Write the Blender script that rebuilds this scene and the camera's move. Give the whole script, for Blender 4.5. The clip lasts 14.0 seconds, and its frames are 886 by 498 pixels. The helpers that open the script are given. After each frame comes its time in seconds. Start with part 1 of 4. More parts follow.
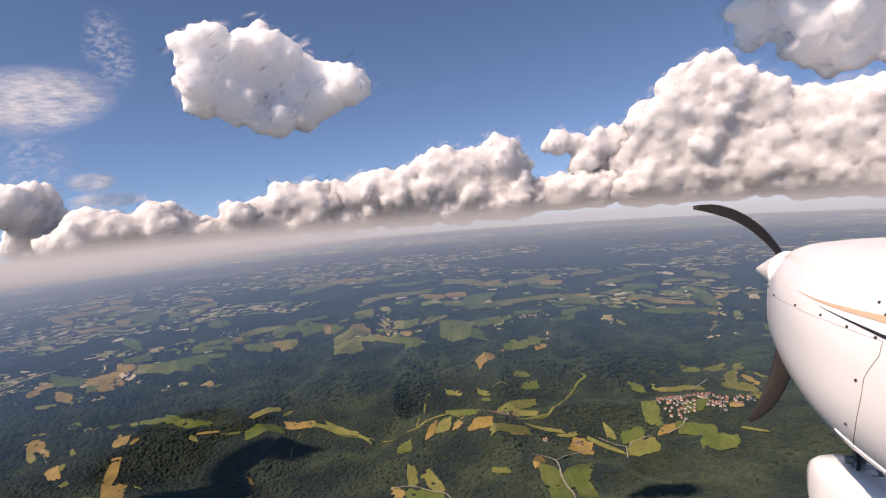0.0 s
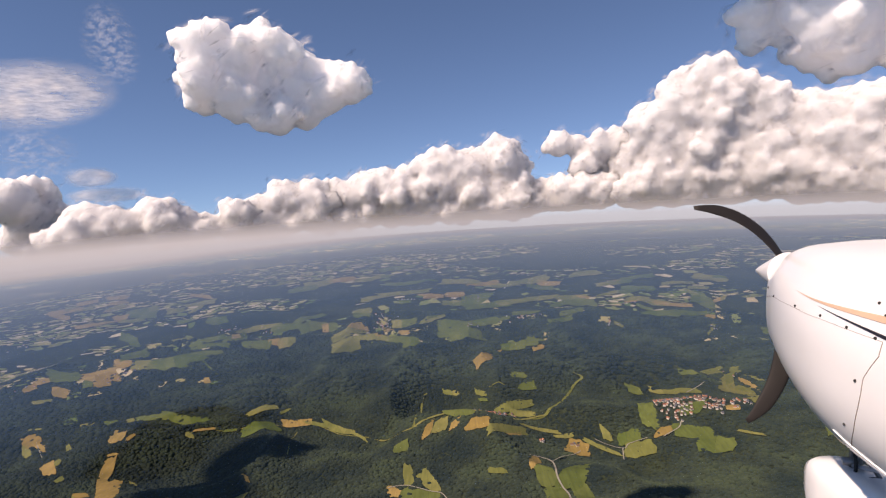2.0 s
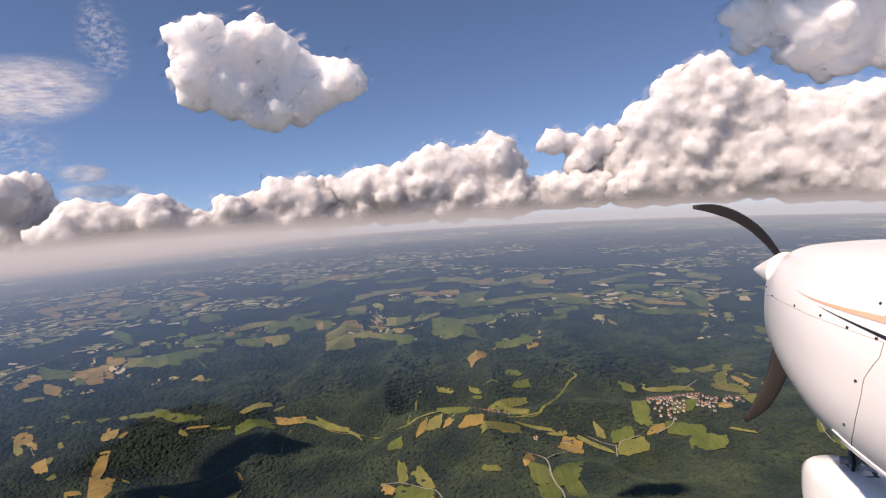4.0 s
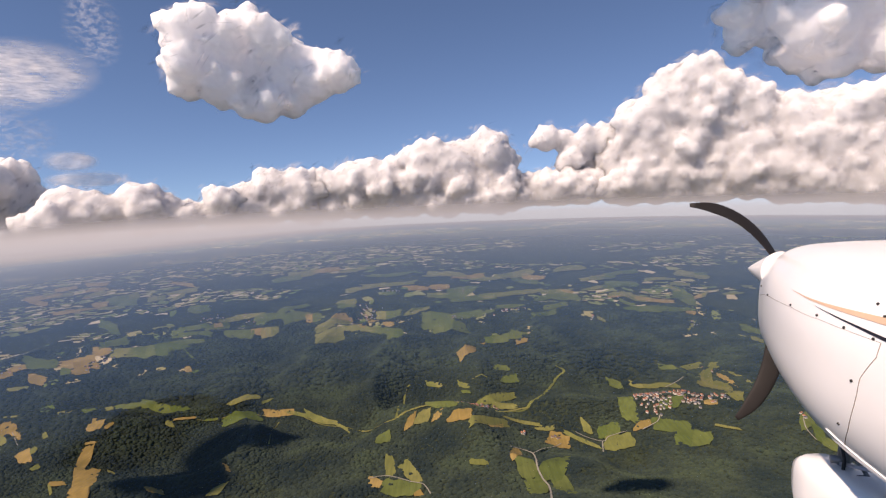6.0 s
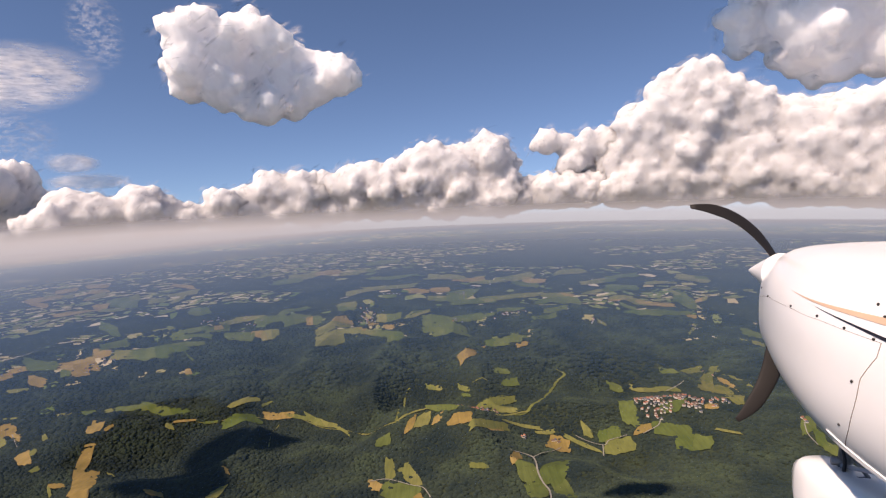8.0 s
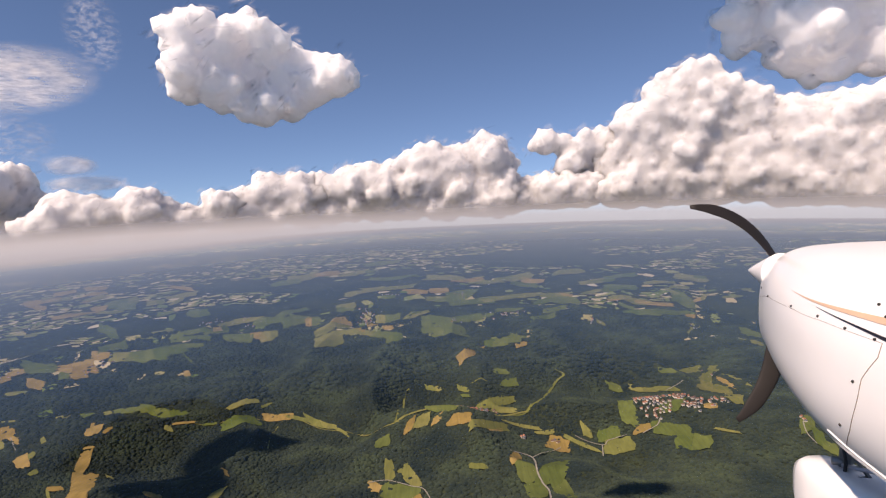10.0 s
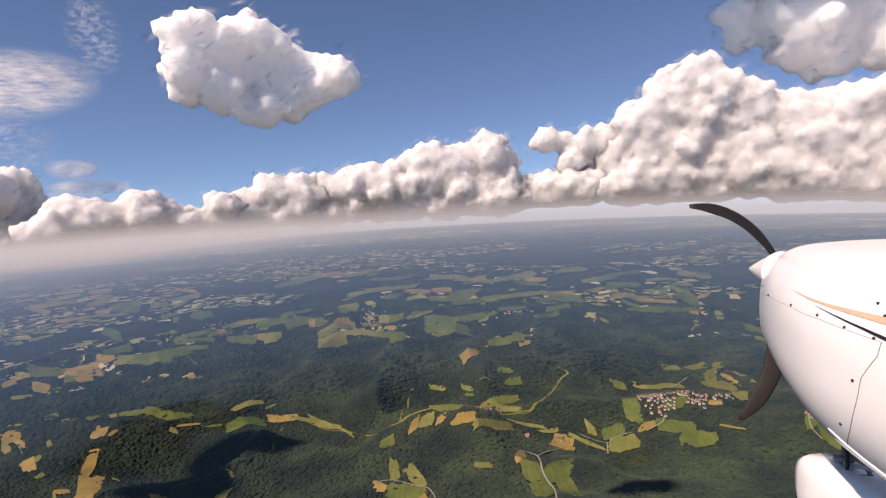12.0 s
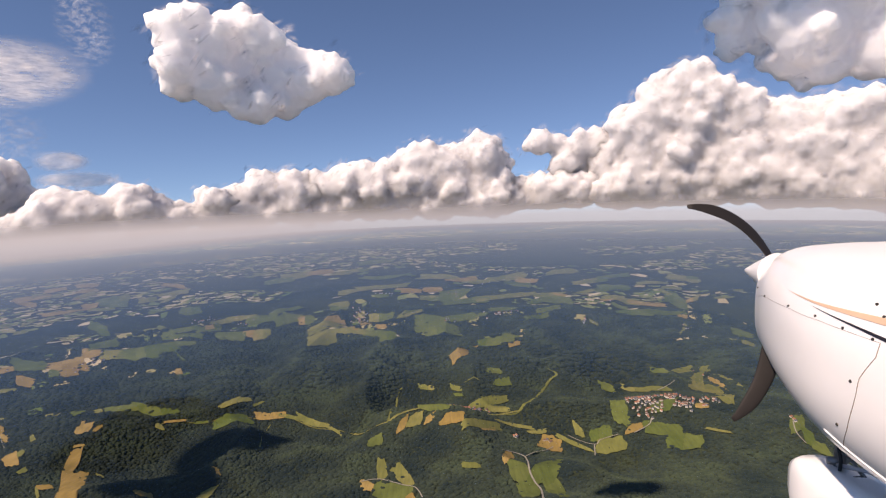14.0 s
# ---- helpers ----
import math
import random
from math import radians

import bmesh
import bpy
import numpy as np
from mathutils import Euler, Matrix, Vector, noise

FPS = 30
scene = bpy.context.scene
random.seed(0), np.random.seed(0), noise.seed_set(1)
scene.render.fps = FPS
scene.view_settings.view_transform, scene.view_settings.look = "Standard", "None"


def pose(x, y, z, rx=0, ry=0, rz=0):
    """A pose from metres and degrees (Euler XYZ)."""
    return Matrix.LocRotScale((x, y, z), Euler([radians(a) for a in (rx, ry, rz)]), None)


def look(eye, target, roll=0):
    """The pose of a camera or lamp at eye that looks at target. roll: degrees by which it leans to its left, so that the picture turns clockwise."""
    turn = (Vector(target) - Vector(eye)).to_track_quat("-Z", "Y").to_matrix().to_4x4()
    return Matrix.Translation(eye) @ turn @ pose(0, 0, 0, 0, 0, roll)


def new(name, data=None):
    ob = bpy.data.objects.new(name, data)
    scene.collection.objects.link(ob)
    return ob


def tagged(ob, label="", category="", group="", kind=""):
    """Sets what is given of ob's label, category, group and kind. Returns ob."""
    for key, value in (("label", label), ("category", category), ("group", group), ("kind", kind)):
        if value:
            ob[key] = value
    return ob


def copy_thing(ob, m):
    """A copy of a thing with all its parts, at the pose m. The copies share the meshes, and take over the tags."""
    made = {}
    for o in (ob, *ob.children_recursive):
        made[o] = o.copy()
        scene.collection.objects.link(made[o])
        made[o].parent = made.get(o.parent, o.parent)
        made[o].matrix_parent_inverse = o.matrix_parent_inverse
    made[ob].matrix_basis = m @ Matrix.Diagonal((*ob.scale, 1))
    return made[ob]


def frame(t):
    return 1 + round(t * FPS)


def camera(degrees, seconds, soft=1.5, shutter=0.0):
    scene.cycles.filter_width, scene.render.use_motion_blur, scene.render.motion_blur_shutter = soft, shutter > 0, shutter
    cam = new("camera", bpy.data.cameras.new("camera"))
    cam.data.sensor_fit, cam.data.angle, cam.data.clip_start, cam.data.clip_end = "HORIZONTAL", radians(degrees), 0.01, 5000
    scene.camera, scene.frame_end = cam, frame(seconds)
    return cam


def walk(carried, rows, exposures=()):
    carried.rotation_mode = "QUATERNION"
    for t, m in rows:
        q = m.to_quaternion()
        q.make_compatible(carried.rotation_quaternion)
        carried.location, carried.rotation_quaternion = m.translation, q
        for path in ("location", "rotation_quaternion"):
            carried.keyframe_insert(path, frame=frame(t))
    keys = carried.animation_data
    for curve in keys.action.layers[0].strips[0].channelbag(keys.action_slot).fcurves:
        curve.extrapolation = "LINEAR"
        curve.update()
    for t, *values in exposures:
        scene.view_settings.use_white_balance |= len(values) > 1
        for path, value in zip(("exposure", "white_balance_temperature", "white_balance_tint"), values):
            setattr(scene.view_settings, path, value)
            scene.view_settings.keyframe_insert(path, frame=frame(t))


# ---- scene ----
cam = camera(80.0, 14.0, soft=1.25)
ROWS = [
    (0, 0.062, -0.038, 409.419, 83.70, 4.55, 1.34),
    (0.5, 0.055, -0.035, 409.412, 83.74, 4.32, 1.20),
    (1, 0.058, -0.037, 409.410, 83.75, 4.23, 1.31),
    (1.5, 0.056, -0.038, 409.404, 83.75, 3.95, 1.35),
    (2, 0.053, -0.037, 409.403, 83.66, 3.81, 1.30),
    (2.5, 0.051, -0.033, 409.409, 83.51, 3.87, 1.20),
    (3, 0.047, -0.029, 409.413, 83.45, 3.97, 1.06),
    (5.5, 0.001, -0.002, 409.396, 83.06, 2.67, -0.00),
    (6, -0.003, 0.003, 409.403, 82.75, 2.54, -0.11),
    (6.5, -0.001, 0.004, 409.408, 82.58, 2.54, -0.05),
    (7, 0.000, 0.000, 409.400, 82.85, 2.55, -0.00),
    (7.5, -0.001, -0.002, 409.391, 83.04, 2.43, 0.01),
    (8, -0.003, -0.002, 409.389, 83.08, 2.38, -0.02),
    (10.5, -0.009, 0.005, 409.397, 83.14, 2.81, -0.36),
    (11, 0.001, 0.006, 409.421, 83.07, 3.77, -0.38),
    (11.5, 0.006, 0.003, 409.422, 83.02, 3.78, -0.21),
    (12, 0.007, -0.002, 409.409, 83.09, 3.27, -0.01),
    (12.5, -0.003, 0.002, 409.401, 83.08, 2.90, -0.19),
    (13, -0.015, 0.007, 409.388, 83.19, 2.50, -0.44),
    (13.5, -0.023, 0.011, 409.382, 83.15, 2.19, -0.60),
    (14, -0.029, 0.017, 409.385, 83.02, 2.14, -0.80),
]
EYE = 409.4
walk(cam, [(t, pose(x, y, z, rx, ry, rz)) for t, x, y, z, rx, ry, rz in ROWS], exposures=[(0.0, 0.77, 7200, 19), (14.0, 0.77, 7200, 19)])

# ---- light ----
SUN_AZ, SUN_EL = -129.0, 47.0  # degrees from +y to the right, and above the horizon


def bearing(az, el):
    a, e = radians(az), radians(el)
    return Vector((math.sin(a) * math.cos(e), math.cos(a) * math.cos(e), math.sin(e)))


world = bpy.data.worlds.new("sky")
scene.world = world
world.use_nodes = True
wn = world.node_tree
wn.nodes.clear()
sky = wn.nodes.new("ShaderNodeTexSky")
sky.sky_type = "NISHITA"
sky.sun_disc = False
sky.sun_elevation, sky.sun_rotation = radians(SUN_EL), radians(SUN_AZ)
sky.altitude, sky.air_density, sky.dust_density, sky.ozone_density = 3200, 1.0, 0.3, 5.0
coord = wn.nodes.new("ShaderNodeTexCoord")
lift = wn.nodes.new("ShaderNodeVectorMath")
lift.operation = "ADD"
lift.inputs[1].default_value = (0, 0, 0.105)  # the sky's horizon lies where the land ends
unit = wn.nodes.new("ShaderNodeVectorMath")
unit.operation = "NORMALIZE"
shine = wn.nodes.new("ShaderNodeBackground")
shine.inputs["Strength"].default_value = 0.074
wout = wn.nodes.new("ShaderNodeOutputWorld")
wn.links.new(coord.outputs["Generated"], lift.inputs[0])
wn.links.new(lift.outputs[0], unit.inputs[0])
wn.links.new(unit.outputs[0], sky.inputs[0])
wn.links.new(sky.outputs[0], shine.inputs[0])
wn.links.new(shine.outputs[0], wout.inputs[0])

lamp = bpy.data.lights.new("sun", "SUN")
lamp.energy, lamp.angle, lamp.color = 3.5, radians(1.0), (1.0, 0.87, 0.74)
sun = new("sun", lamp)
sun.matrix_world = look(bearing(SUN_AZ, SUN_EL) * 100, (0, 0, 0))

# ---- materials ----
def shader(name):
    m = bpy.data.materials.new(name)
    m.use_nodes = True
    t = m.node_tree
    t.nodes.clear()
    return m, t, t.nodes.new("ShaderNodeOutputMaterial")


def node(t, kind, **values):
    n = t.nodes.new(kind)
    for key, value in values.items():
        n.inputs[key].default_value = value
    return n


def ramp(t, source, stops):
    r = t.nodes.new("ShaderNodeValToRGB")
    while len(r.color_ramp.elements) < len(stops):
        r.color_ramp.elements.new(0.5)
    for e, (at, c) in zip(r.color_ramp.elements, stops):
        e.position, e.color = at, (*c, 1) if len(c) == 3 else c
    t.links.new(source, r.inputs[0])
    return r.outputs[0]


def mixed(t, factor, a, b, mode="MIX"):
    m = t.nodes.new("ShaderNodeMix")
    m.data_type, m.blend_type = "RGBA", mode
    for socket, v in ((m.inputs[0], factor), (m.inputs[6], a), (m.inputs[7], b)):
        if isinstance(v, (int, float)):
            socket.default_value = v
        elif isinstance(v, tuple):
            socket.default_value = (*v, 1)
        else:
            t.links.new(v, socket)
    return m.outputs[2]


def noise_of(t, scale, detail=4.0, rough=0.55, stretch=None, turn=0.0):
    c = t.nodes.new("ShaderNodeNewGeometry")
    n = node(t, "ShaderNodeTexNoise", Scale=scale, Detail=detail, Roughness=rough)
    if stretch:
        p = node(t, "ShaderNodeMapping", Scale=stretch, Rotation=(0, 0, radians(turn)))
        t.links.new(c.outputs["Position"], p.inputs["Vector"])
        t.links.new(p.outputs[0], n.inputs["Vector"])
    else:
        t.links.new(c.outputs["Position"], n.inputs["Vector"])
    return n.outputs[0]


def finish(t, out, colour, rough=0.9, bump=None, distance=1.0, strength=0.5, **more):
    p = node(t, "ShaderNodeBsdfPrincipled", Roughness=rough, **more)
    if isinstance(colour, tuple):
        p.inputs["Base Color"].default_value = (*colour, 1)
    else:
        t.links.new(colour, p.inputs["Base Color"])
    if bump is not None:
        b = node(t, "ShaderNodeBump", Strength=strength, Distance=distance)
        t.links.new(bump, b.inputs["Height"])
        t.links.new(b.outputs[0], p.inputs["Normal"])
    t.links.new(p.outputs[0], out.inputs[0])


def woodland():
    m, t, out = shader("woodland")
    big = ramp(t, noise_of(t, 0.006, 3), [(0.35, (0.028, 0.038, 0.025)), (0.65, (0.046, 0.057, 0.031))])
    small = ramp(t, noise_of(t, 0.09, 5, 0.7), [(0.35, (0.5, 0.5, 0.5)), (0.7, (1.3, 1.3, 1.2))])
    finish(t, out, mixed(t, 1.0, big, small, "MULTIPLY"), 1.0, noise_of(t, 0.16, 5, 0.7), 6.0, 0.9, **{"Specular IOR Level": 0.1, "Diffuse Roughness": 1.0})
    return m


def foliage():
    m, t, out = shader("foliage")
    g = t.nodes.new("ShaderNodeNewGeometry")
    one = ramp(t, g.outputs["Random Per Island"], [(0.0, (0.030, 0.042, 0.032)), (0.5, (0.035, 0.047, 0.034)), (1.0, (0.040, 0.052, 0.035))])
    big = ramp(t, noise_of(t, 0.011, 4, 0.6), [(0.36, (0.52, 0.60, 0.75)), (0.5, (0.90, 0.92, 0.92)), (0.63, (1.32, 1.34, 1.08))])
    finish(t, out, mixed(t, 1.0, one, big, "MULTIPLY"), 0.95, noise_of(t, 1.1, 3, 0.7), 0.6, 0.25, **{"Specular IOR Level": 0.1, "Diffuse Roughness": 1.0})
    return m


def crop(name, a, b, turn):
    m, t, out = shader(name)
    o = t.nodes.new("ShaderNodeObjectInfo")
    own = ramp(t, o.outputs["Random"], [(0.0, a), (1.0, b)])
    patch = ramp(t, noise_of(t, 0.03, 4, 0.6), [(0.3, (0.78, 0.80, 0.78)), (0.7, (1.15, 1.12, 1.1))])
    rows = ramp(t, noise_of(t, 0.25, 3, 0.6, (1.0, 0.07, 1.0), turn), [(0.35, (0.86, 0.86, 0.86)), (0.65, (1.1, 1.1, 1.1))])
    c = mixed(t, 1.0, mixed(t, 1.0, own, patch, "MULTIPLY"), rows, "MULTIPLY")
    finish(t, out, c, 1.0, noise_of(t, 0.6, 3), 0.5, 0.4, **{"Specular IOR Level": 0.1})
    return m


def plain(name, colour, rough, spread=0.25, scale=3.0, **more):
    m, t, out = shader(name)
    n = noise_of(t, scale, 4, 0.6)
    lo, hi = tuple(c * (1 - spread) for c in colour), tuple(min(1, c * (1 + spread)) for c in colour)
    finish(t, out, ramp(t, n, [(0.3, lo), (0.7, hi)]), rough, **more)
    return m


def vapour(name, deep, bump, white):
    m, t, out = shader(name)
    finish(t, out, white, 1.0, noise_of(t, 0.02, 5, 0.55), 10.0, bump, **{"Specular IOR Level": 0.0, "Subsurface Weight": 1.0, "Subsurface Scale": deep, "Subsurface Radius": (1.0, 1.0, 1.0)})
    return m


def droplets():
    m, t, out = shader("cloud_shreds")
    d = node(t, "ShaderNodeBsdfDiffuse", Color=(0.56, 0.545, 0.555, 1))
    f, a = t.nodes.new("ShaderNodeAttribute"), t.nodes.new("ShaderNodeAttribute")
    f.attribute_name, a.attribute_name = "facing", "cover"
    t.links.new(f.outputs["Vector"], d.inputs["Normal"])
    dense = ramp(t, a.outputs["Fac"], [(0.0, (0, 0, 0)), (0.25, (0.06, 0.06, 0.06)), (0.6, (0.22, 0.22, 0.22)), (1.0, (0.46, 0.46, 0.46))])
    torn = ramp(t, noise_of(t, 0.022, 5, 0.6), [(0.36, (0.2, 0.2, 0.2)), (0.6, (1, 1, 1))])
    over, clear = t.nodes.new("ShaderNodeMixShader"), t.nodes.new("ShaderNodeBsdfTransparent")
    t.links.new(mixed(t, 1.0, dense, torn, "MULTIPLY"), over.inputs[0])
    t.links.new(clear.outputs[0], over.inputs[1])
    t.links.new(d.outputs[0], over.inputs[2])
    t.links.new(over.outputs[0], out.inputs[0])
    return m


def thin_vapour(name, density, scale, stretch, turn, low, high):
    m, t, out = shader(name)
    d = node(t, "ShaderNodeBsdfDiffuse", Color=(0.93, 0.93, 0.94, 1))
    s = node(t, "ShaderNodeBsdfTranslucent", Color=(0.93, 0.93, 0.94, 1))
    k = node(t, "ShaderNodeMixShader", Fac=0.5)
    t.links.new(d.outputs[0], k.inputs[1])
    t.links.new(s.outputs[0], k.inputs[2])
    clear = t.nodes.new("ShaderNodeBsdfTransparent")
    a = t.nodes.new("ShaderNodeAttribute")
    a.attribute_name = "cover"
    w = ramp(t, noise_of(t, scale, 7, 0.65, stretch, turn), [(low, (0, 0, 0)), (high, (1, 1, 1))])
    x = t.nodes.new("ShaderNodeMath")
    x.operation = "MULTIPLY"
    t.links.new(w, x.inputs[0])
    t.links.new(a.outputs["Fac"], x.inputs[1])
    y = t.nodes.new("ShaderNodeMath")
    y.operation, y.inputs[1].default_value = "MULTIPLY", density
    t.links.new(x.outputs[0], y.inputs[0])
    over = t.nodes.new("ShaderNodeMixShader")
    t.links.new(y.outputs[0], over.inputs[0])
    t.links.new(clear.outputs[0], over.inputs[1])
    t.links.new(k.outputs[0], over.inputs[2])
    t.links.new(over.outputs[0], out.inputs[0])
    return m


WOODLAND, FOLIAGE = woodland(), foliage()
VAPOUR, SOFT_VAPOUR = vapour("cloud_vapour", 320.0, 0.0, (0.60, 0.59, 0.595)), vapour("soft_cloud_vapour", 320.0, 0.0, (0.90, 0.87, 0.87))
SHREDS = droplets()
CROPS = {"meadow": crop("meadow_grass", (0.080, 0.108, 0.026), (0.125, 0.146, 0.042), 20),
         "pasture": crop("dry_pasture", (0.140, 0.150, 0.042), (0.205, 0.195, 0.064), -35),
         "stubble": crop("cereal_stubble", (0.235, 0.165, 0.050), (0.330, 0.235, 0.082), 55)}
LANE = plain("gravel_lane", (0.27, 0.25, 0.20), 0.95, 0.15, 0.2)
RENDER = plain("house_render", (0.62, 0.57, 0.48), 0.9, 0.1, 0.5)
TILES = [plain("red_tiles", (0.33, 0.14, 0.08), 0.85, 0.2, 0.8), plain("brown_tiles", (0.17, 0.10, 0.07), 0.85, 0.2, 0.8), plain("slate", (0.10, 0.10, 0.12), 0.8, 0.2, 0.8)]

# ---- the land ----
LATTICE = np.random.RandomState(7).rand(256, 256)


def swell(x, y, wave, shift=0.0):
    """Smooth value noise between -1 and 1, with hills about wave metres apart."""
    u, v = np.asarray(x, float) / wave + 37.3 + shift, np.asarray(y, float) / wave + 11.7 - shift
    i, j = np.floor(u).astype(int), np.floor(v).astype(int)
    a, b = u - i, v - j
    a, b = a * a * (3 - 2 * a), b * b * (3 - 2 * b)
    at = lambda p, q: LATTICE[p % 256, q % 256]
    return 2 * ((at(i, j) * (1 - a) + at(i + 1, j) * a) * (1 - b) + (at(i, j + 1) * (1 - a) + at(i + 1, j + 1) * a) * b) - 1


def nearness(x, y, line):
    """Distance of points from a polyline."""
    best = np.full(np.shape(x), 1e9)
    for (ax, ay), (bx, by) in zip(line, line[1:]):
        dx, dy = bx - ax, by - ay
        k = np.clip(((x - ax) * dx + (y - ay) * dy) / (dx * dx + dy * dy), 0, 1)
        best = np.minimum(best, np.hypot(x - ax - k * dx, y - ay - k * dy))
    return best


VALLEY = [(-907, 981), (-723, 988), (-475, 933), (-334, 920), (-179, 867), (-106, 921), (-2, 950), (101, 920), (186, 842), (256, 765)]
STREAM = [(107, 929), (163, 977), (209, 1044), (238, 1123), (277, 1181)]
GORGE = [(-353, 945), (-370, 1039), (-396, 1118), (-437, 1231), (-463, 1365)]
RAVINE = [(-160, 871), (-121, 972), (-90, 1084), (-82, 1150)]


def relief(x, y):
    """Height of the land, metres."""
    x, y = np.asarray(x, float), np.asarray(y, float)
    r = np.hypot(x, y)
    tall = np.clip(2.0 - r / 1350, 0.14, 1.3)
    z = 20 * swell(x, y, 330) + 23 * (1 - 2 * np.abs(swell(x, y, 190, 5.0))) + 5 * swell(x, y, 70, 9.0)
    z = z * tall
    for line, deep, wide in ((VALLEY, 22, 70), (STREAM, 16, 45), (GORGE, 14, 40), (RAVINE, 16, 40)):
        z = z - deep * np.exp(-(nearness(x, y, line) / wide) ** 2)
    return z * np.clip((4950 - r) / 900, 0, 1) + 31 * np.clip((r - 2300) / 2600, 0, 1) ** 1.5


def mesh_of(name, co, faces, material, smooth=True):
    me = bpy.data.meshes.new(name)
    co, faces = np.asarray(co, np.float32), np.asarray(faces, np.int32)
    me.vertices.add(len(co))
    me.vertices.foreach_set("co", co.ravel())
    n = faces.shape[1]
    me.loops.add(faces.size)
    me.loops.foreach_set("vertex_index", faces.ravel())
    me.polygons.add(len(faces))
    me.polygons.foreach_set("loop_start", np.arange(0, faces.size, n, dtype=np.int32))
    me.polygons.foreach_set("use_smooth", np.full(len(faces), smooth))
    me.materials.append(material)
    me.update(calc_edges=True)
    me.validate()
    return me


def grid_faces(rows, cols, wrap=False):
    i, j = np.meshgrid(np.arange(rows - 1), np.arange(cols if wrap else cols - 1), indexing="ij")
    k = (j + 1) % cols
    return np.stack([i * cols + j, i * cols + k, (i + 1) * cols + k, (i + 1) * cols + j], -1).reshape(-1, 4)


def land():
    az = np.radians(np.concatenate([np.linspace(-52, 52, 620, endpoint=False), np.linspace(52, 308, 110, endpoint=False)]))
    rings = np.concatenate([[0.01, 60, 140, 240, 340, 420], np.geomspace(480, 4950, 330)])
    rr, aa = np.meshgrid(rings, az, indexing="ij")
    x, y = rr * np.sin(aa), rr * np.cos(aa)
    co = np.stack([x, y, relief(x, y)], -1).reshape(-1, 3)
    faces = grid_faces(len(rings), len(az), True)[:, ::-1]
    tagged(new("ground", mesh_of("ground", co, faces, WOODLAND)), "hilly dark green wooded land reaching the hazy horizon", "ground", kind="structure")


land()

# ---- fields: clearings in the woods ----
CLEARINGS = []
FIELD_LABEL = {"meadow": ("green grass meadow in a clearing of the woods", "meadow"), "pasture": ("dry olive green pasture between dark woods", "pasture"),
               "stubble": ("harvested tan cereal field with straw stubble", "field")}


def outline(u, v, seed):
    """Bends the edges of a square patch, so that it looks like a grown field."""
    a, b, c, d, e = np.random.RandomState(seed).uniform(-1, 1, 5)
    x = u * (1 + 0.18 * a * v + 0.06 * np.sin(4.3 * v + 4 * b)) * (1 - 0.06 * v * v)
    y = v * (1 + 0.26 * c * u + 0.07 * np.sin(5.1 * u + 4 * d)) * (1 - 0.12 * u * u) + 0.12 * np.sin(2.6 * u + 5 * e) * (1 - 0.4 * np.abs(v)) + 0.05 * np.sin(9 * u + 7 * a)
    return x, y


def field(cx, cy, ax, ay, bx, by, kind):
    """A clearing with one crop, or cut into two to four parcels that differ."""
    seed = len(CLEARINGS) + 3
    rnd = random.Random(seed)
    long, deep = math.hypot(ax, ay), math.hypot(bx, by)
    across = 1 if long < 17 else rnd.choice((1, 2, 2)) if long < 40 else rnd.choice((2, 3))
    along = 1 if deep < 26 else rnd.choice((1, 2))
    cuts = lambda k: [-1.0] + sorted(-1 + 2 * (i + rnd.uniform(-0.25, 0.25)) / k for i in range(1, k)) + [1.0]
    us = cuts(across)
    for u0, u1 in zip(us, us[1:]):
        vs = cuts(along)
        for v0, v1 in zip(vs, vs[1:]):
            own = kind if rnd.random() < 0.95 else rnd.choice(("meadow", "pasture", "pasture", "stubble"))
            gap = 0.003
            n = 10
            u, v = np.meshgrid(np.linspace(u0 + gap, u1 - gap, n), np.linspace(v0 + gap, v1 - gap, n), indexing="ij")
            p, q = outline(u, v, seed)
            x, y = cx + p * ax + q * bx, cy + p * ay + q * by
            z = relief(x, y) + 1.2 + np.hypot(x, y) * 0.0012
            ob = new(own, mesh_of(own, np.stack([x, y, z], -1).reshape(-1, 3), grid_faces(n, n), CROPS[own]))
            label, category = FIELD_LABEL[own]
            tagged(ob, label, category, "fields among the woods")
    CLEARINGS.append((cx, cy, ax, ay, bx, by))


def cleared(x, y, margin=1.0):
    hit = np.zeros(np.shape(x), bool)
    for cx, cy, ax, ay, bx, by in CLEARINGS:
        det = ax * by - ay * bx
        dx, dy = x - cx, y - cy
        hit |= (np.abs((dx * by - dy * bx) / det) < margin) & (np.abs((dy * ax - dx * ay) / det) < margin)
    return hit


field(-785, 884, 13, 5, -18, 15, 'stubble')
field(-746, 857, 20, -10, -16, 15, 'stubble')
field(-774, 858, 11, -3, -17, 18, 'pasture')
field(-662, 767, 4, 9, -18, 19, 'stubble')
field(-659, 783, 0, 7, -8, 8, 'pasture')
field(-624, 740, 2, 6, -5, 3, 'pasture')
field(-681, 836, 1, 4, -10, 11, 'pasture')
field(-610, 857, 10, 7, -4, 12, 'stubble')
field(-590, 862, 3, 9, -3, 4, 'stubble')
field(-595, 820, 6, 5, -2, 2, 'stubble')
field(-622, 875, -8, 19, -7, 9, 'stubble')
field(-582, 785, 7, 4, -12, 30, 'stubble')
field(-527, 702, 7, 18, -35, 60, 'stubble')
field(-568, 706, 11, 1, -6, 6, 'stubble')
field(-566, 690, -1, 4, -13, 15, 'pasture')
field(-416, 682, 14, -2, -4, 4, 'stubble')
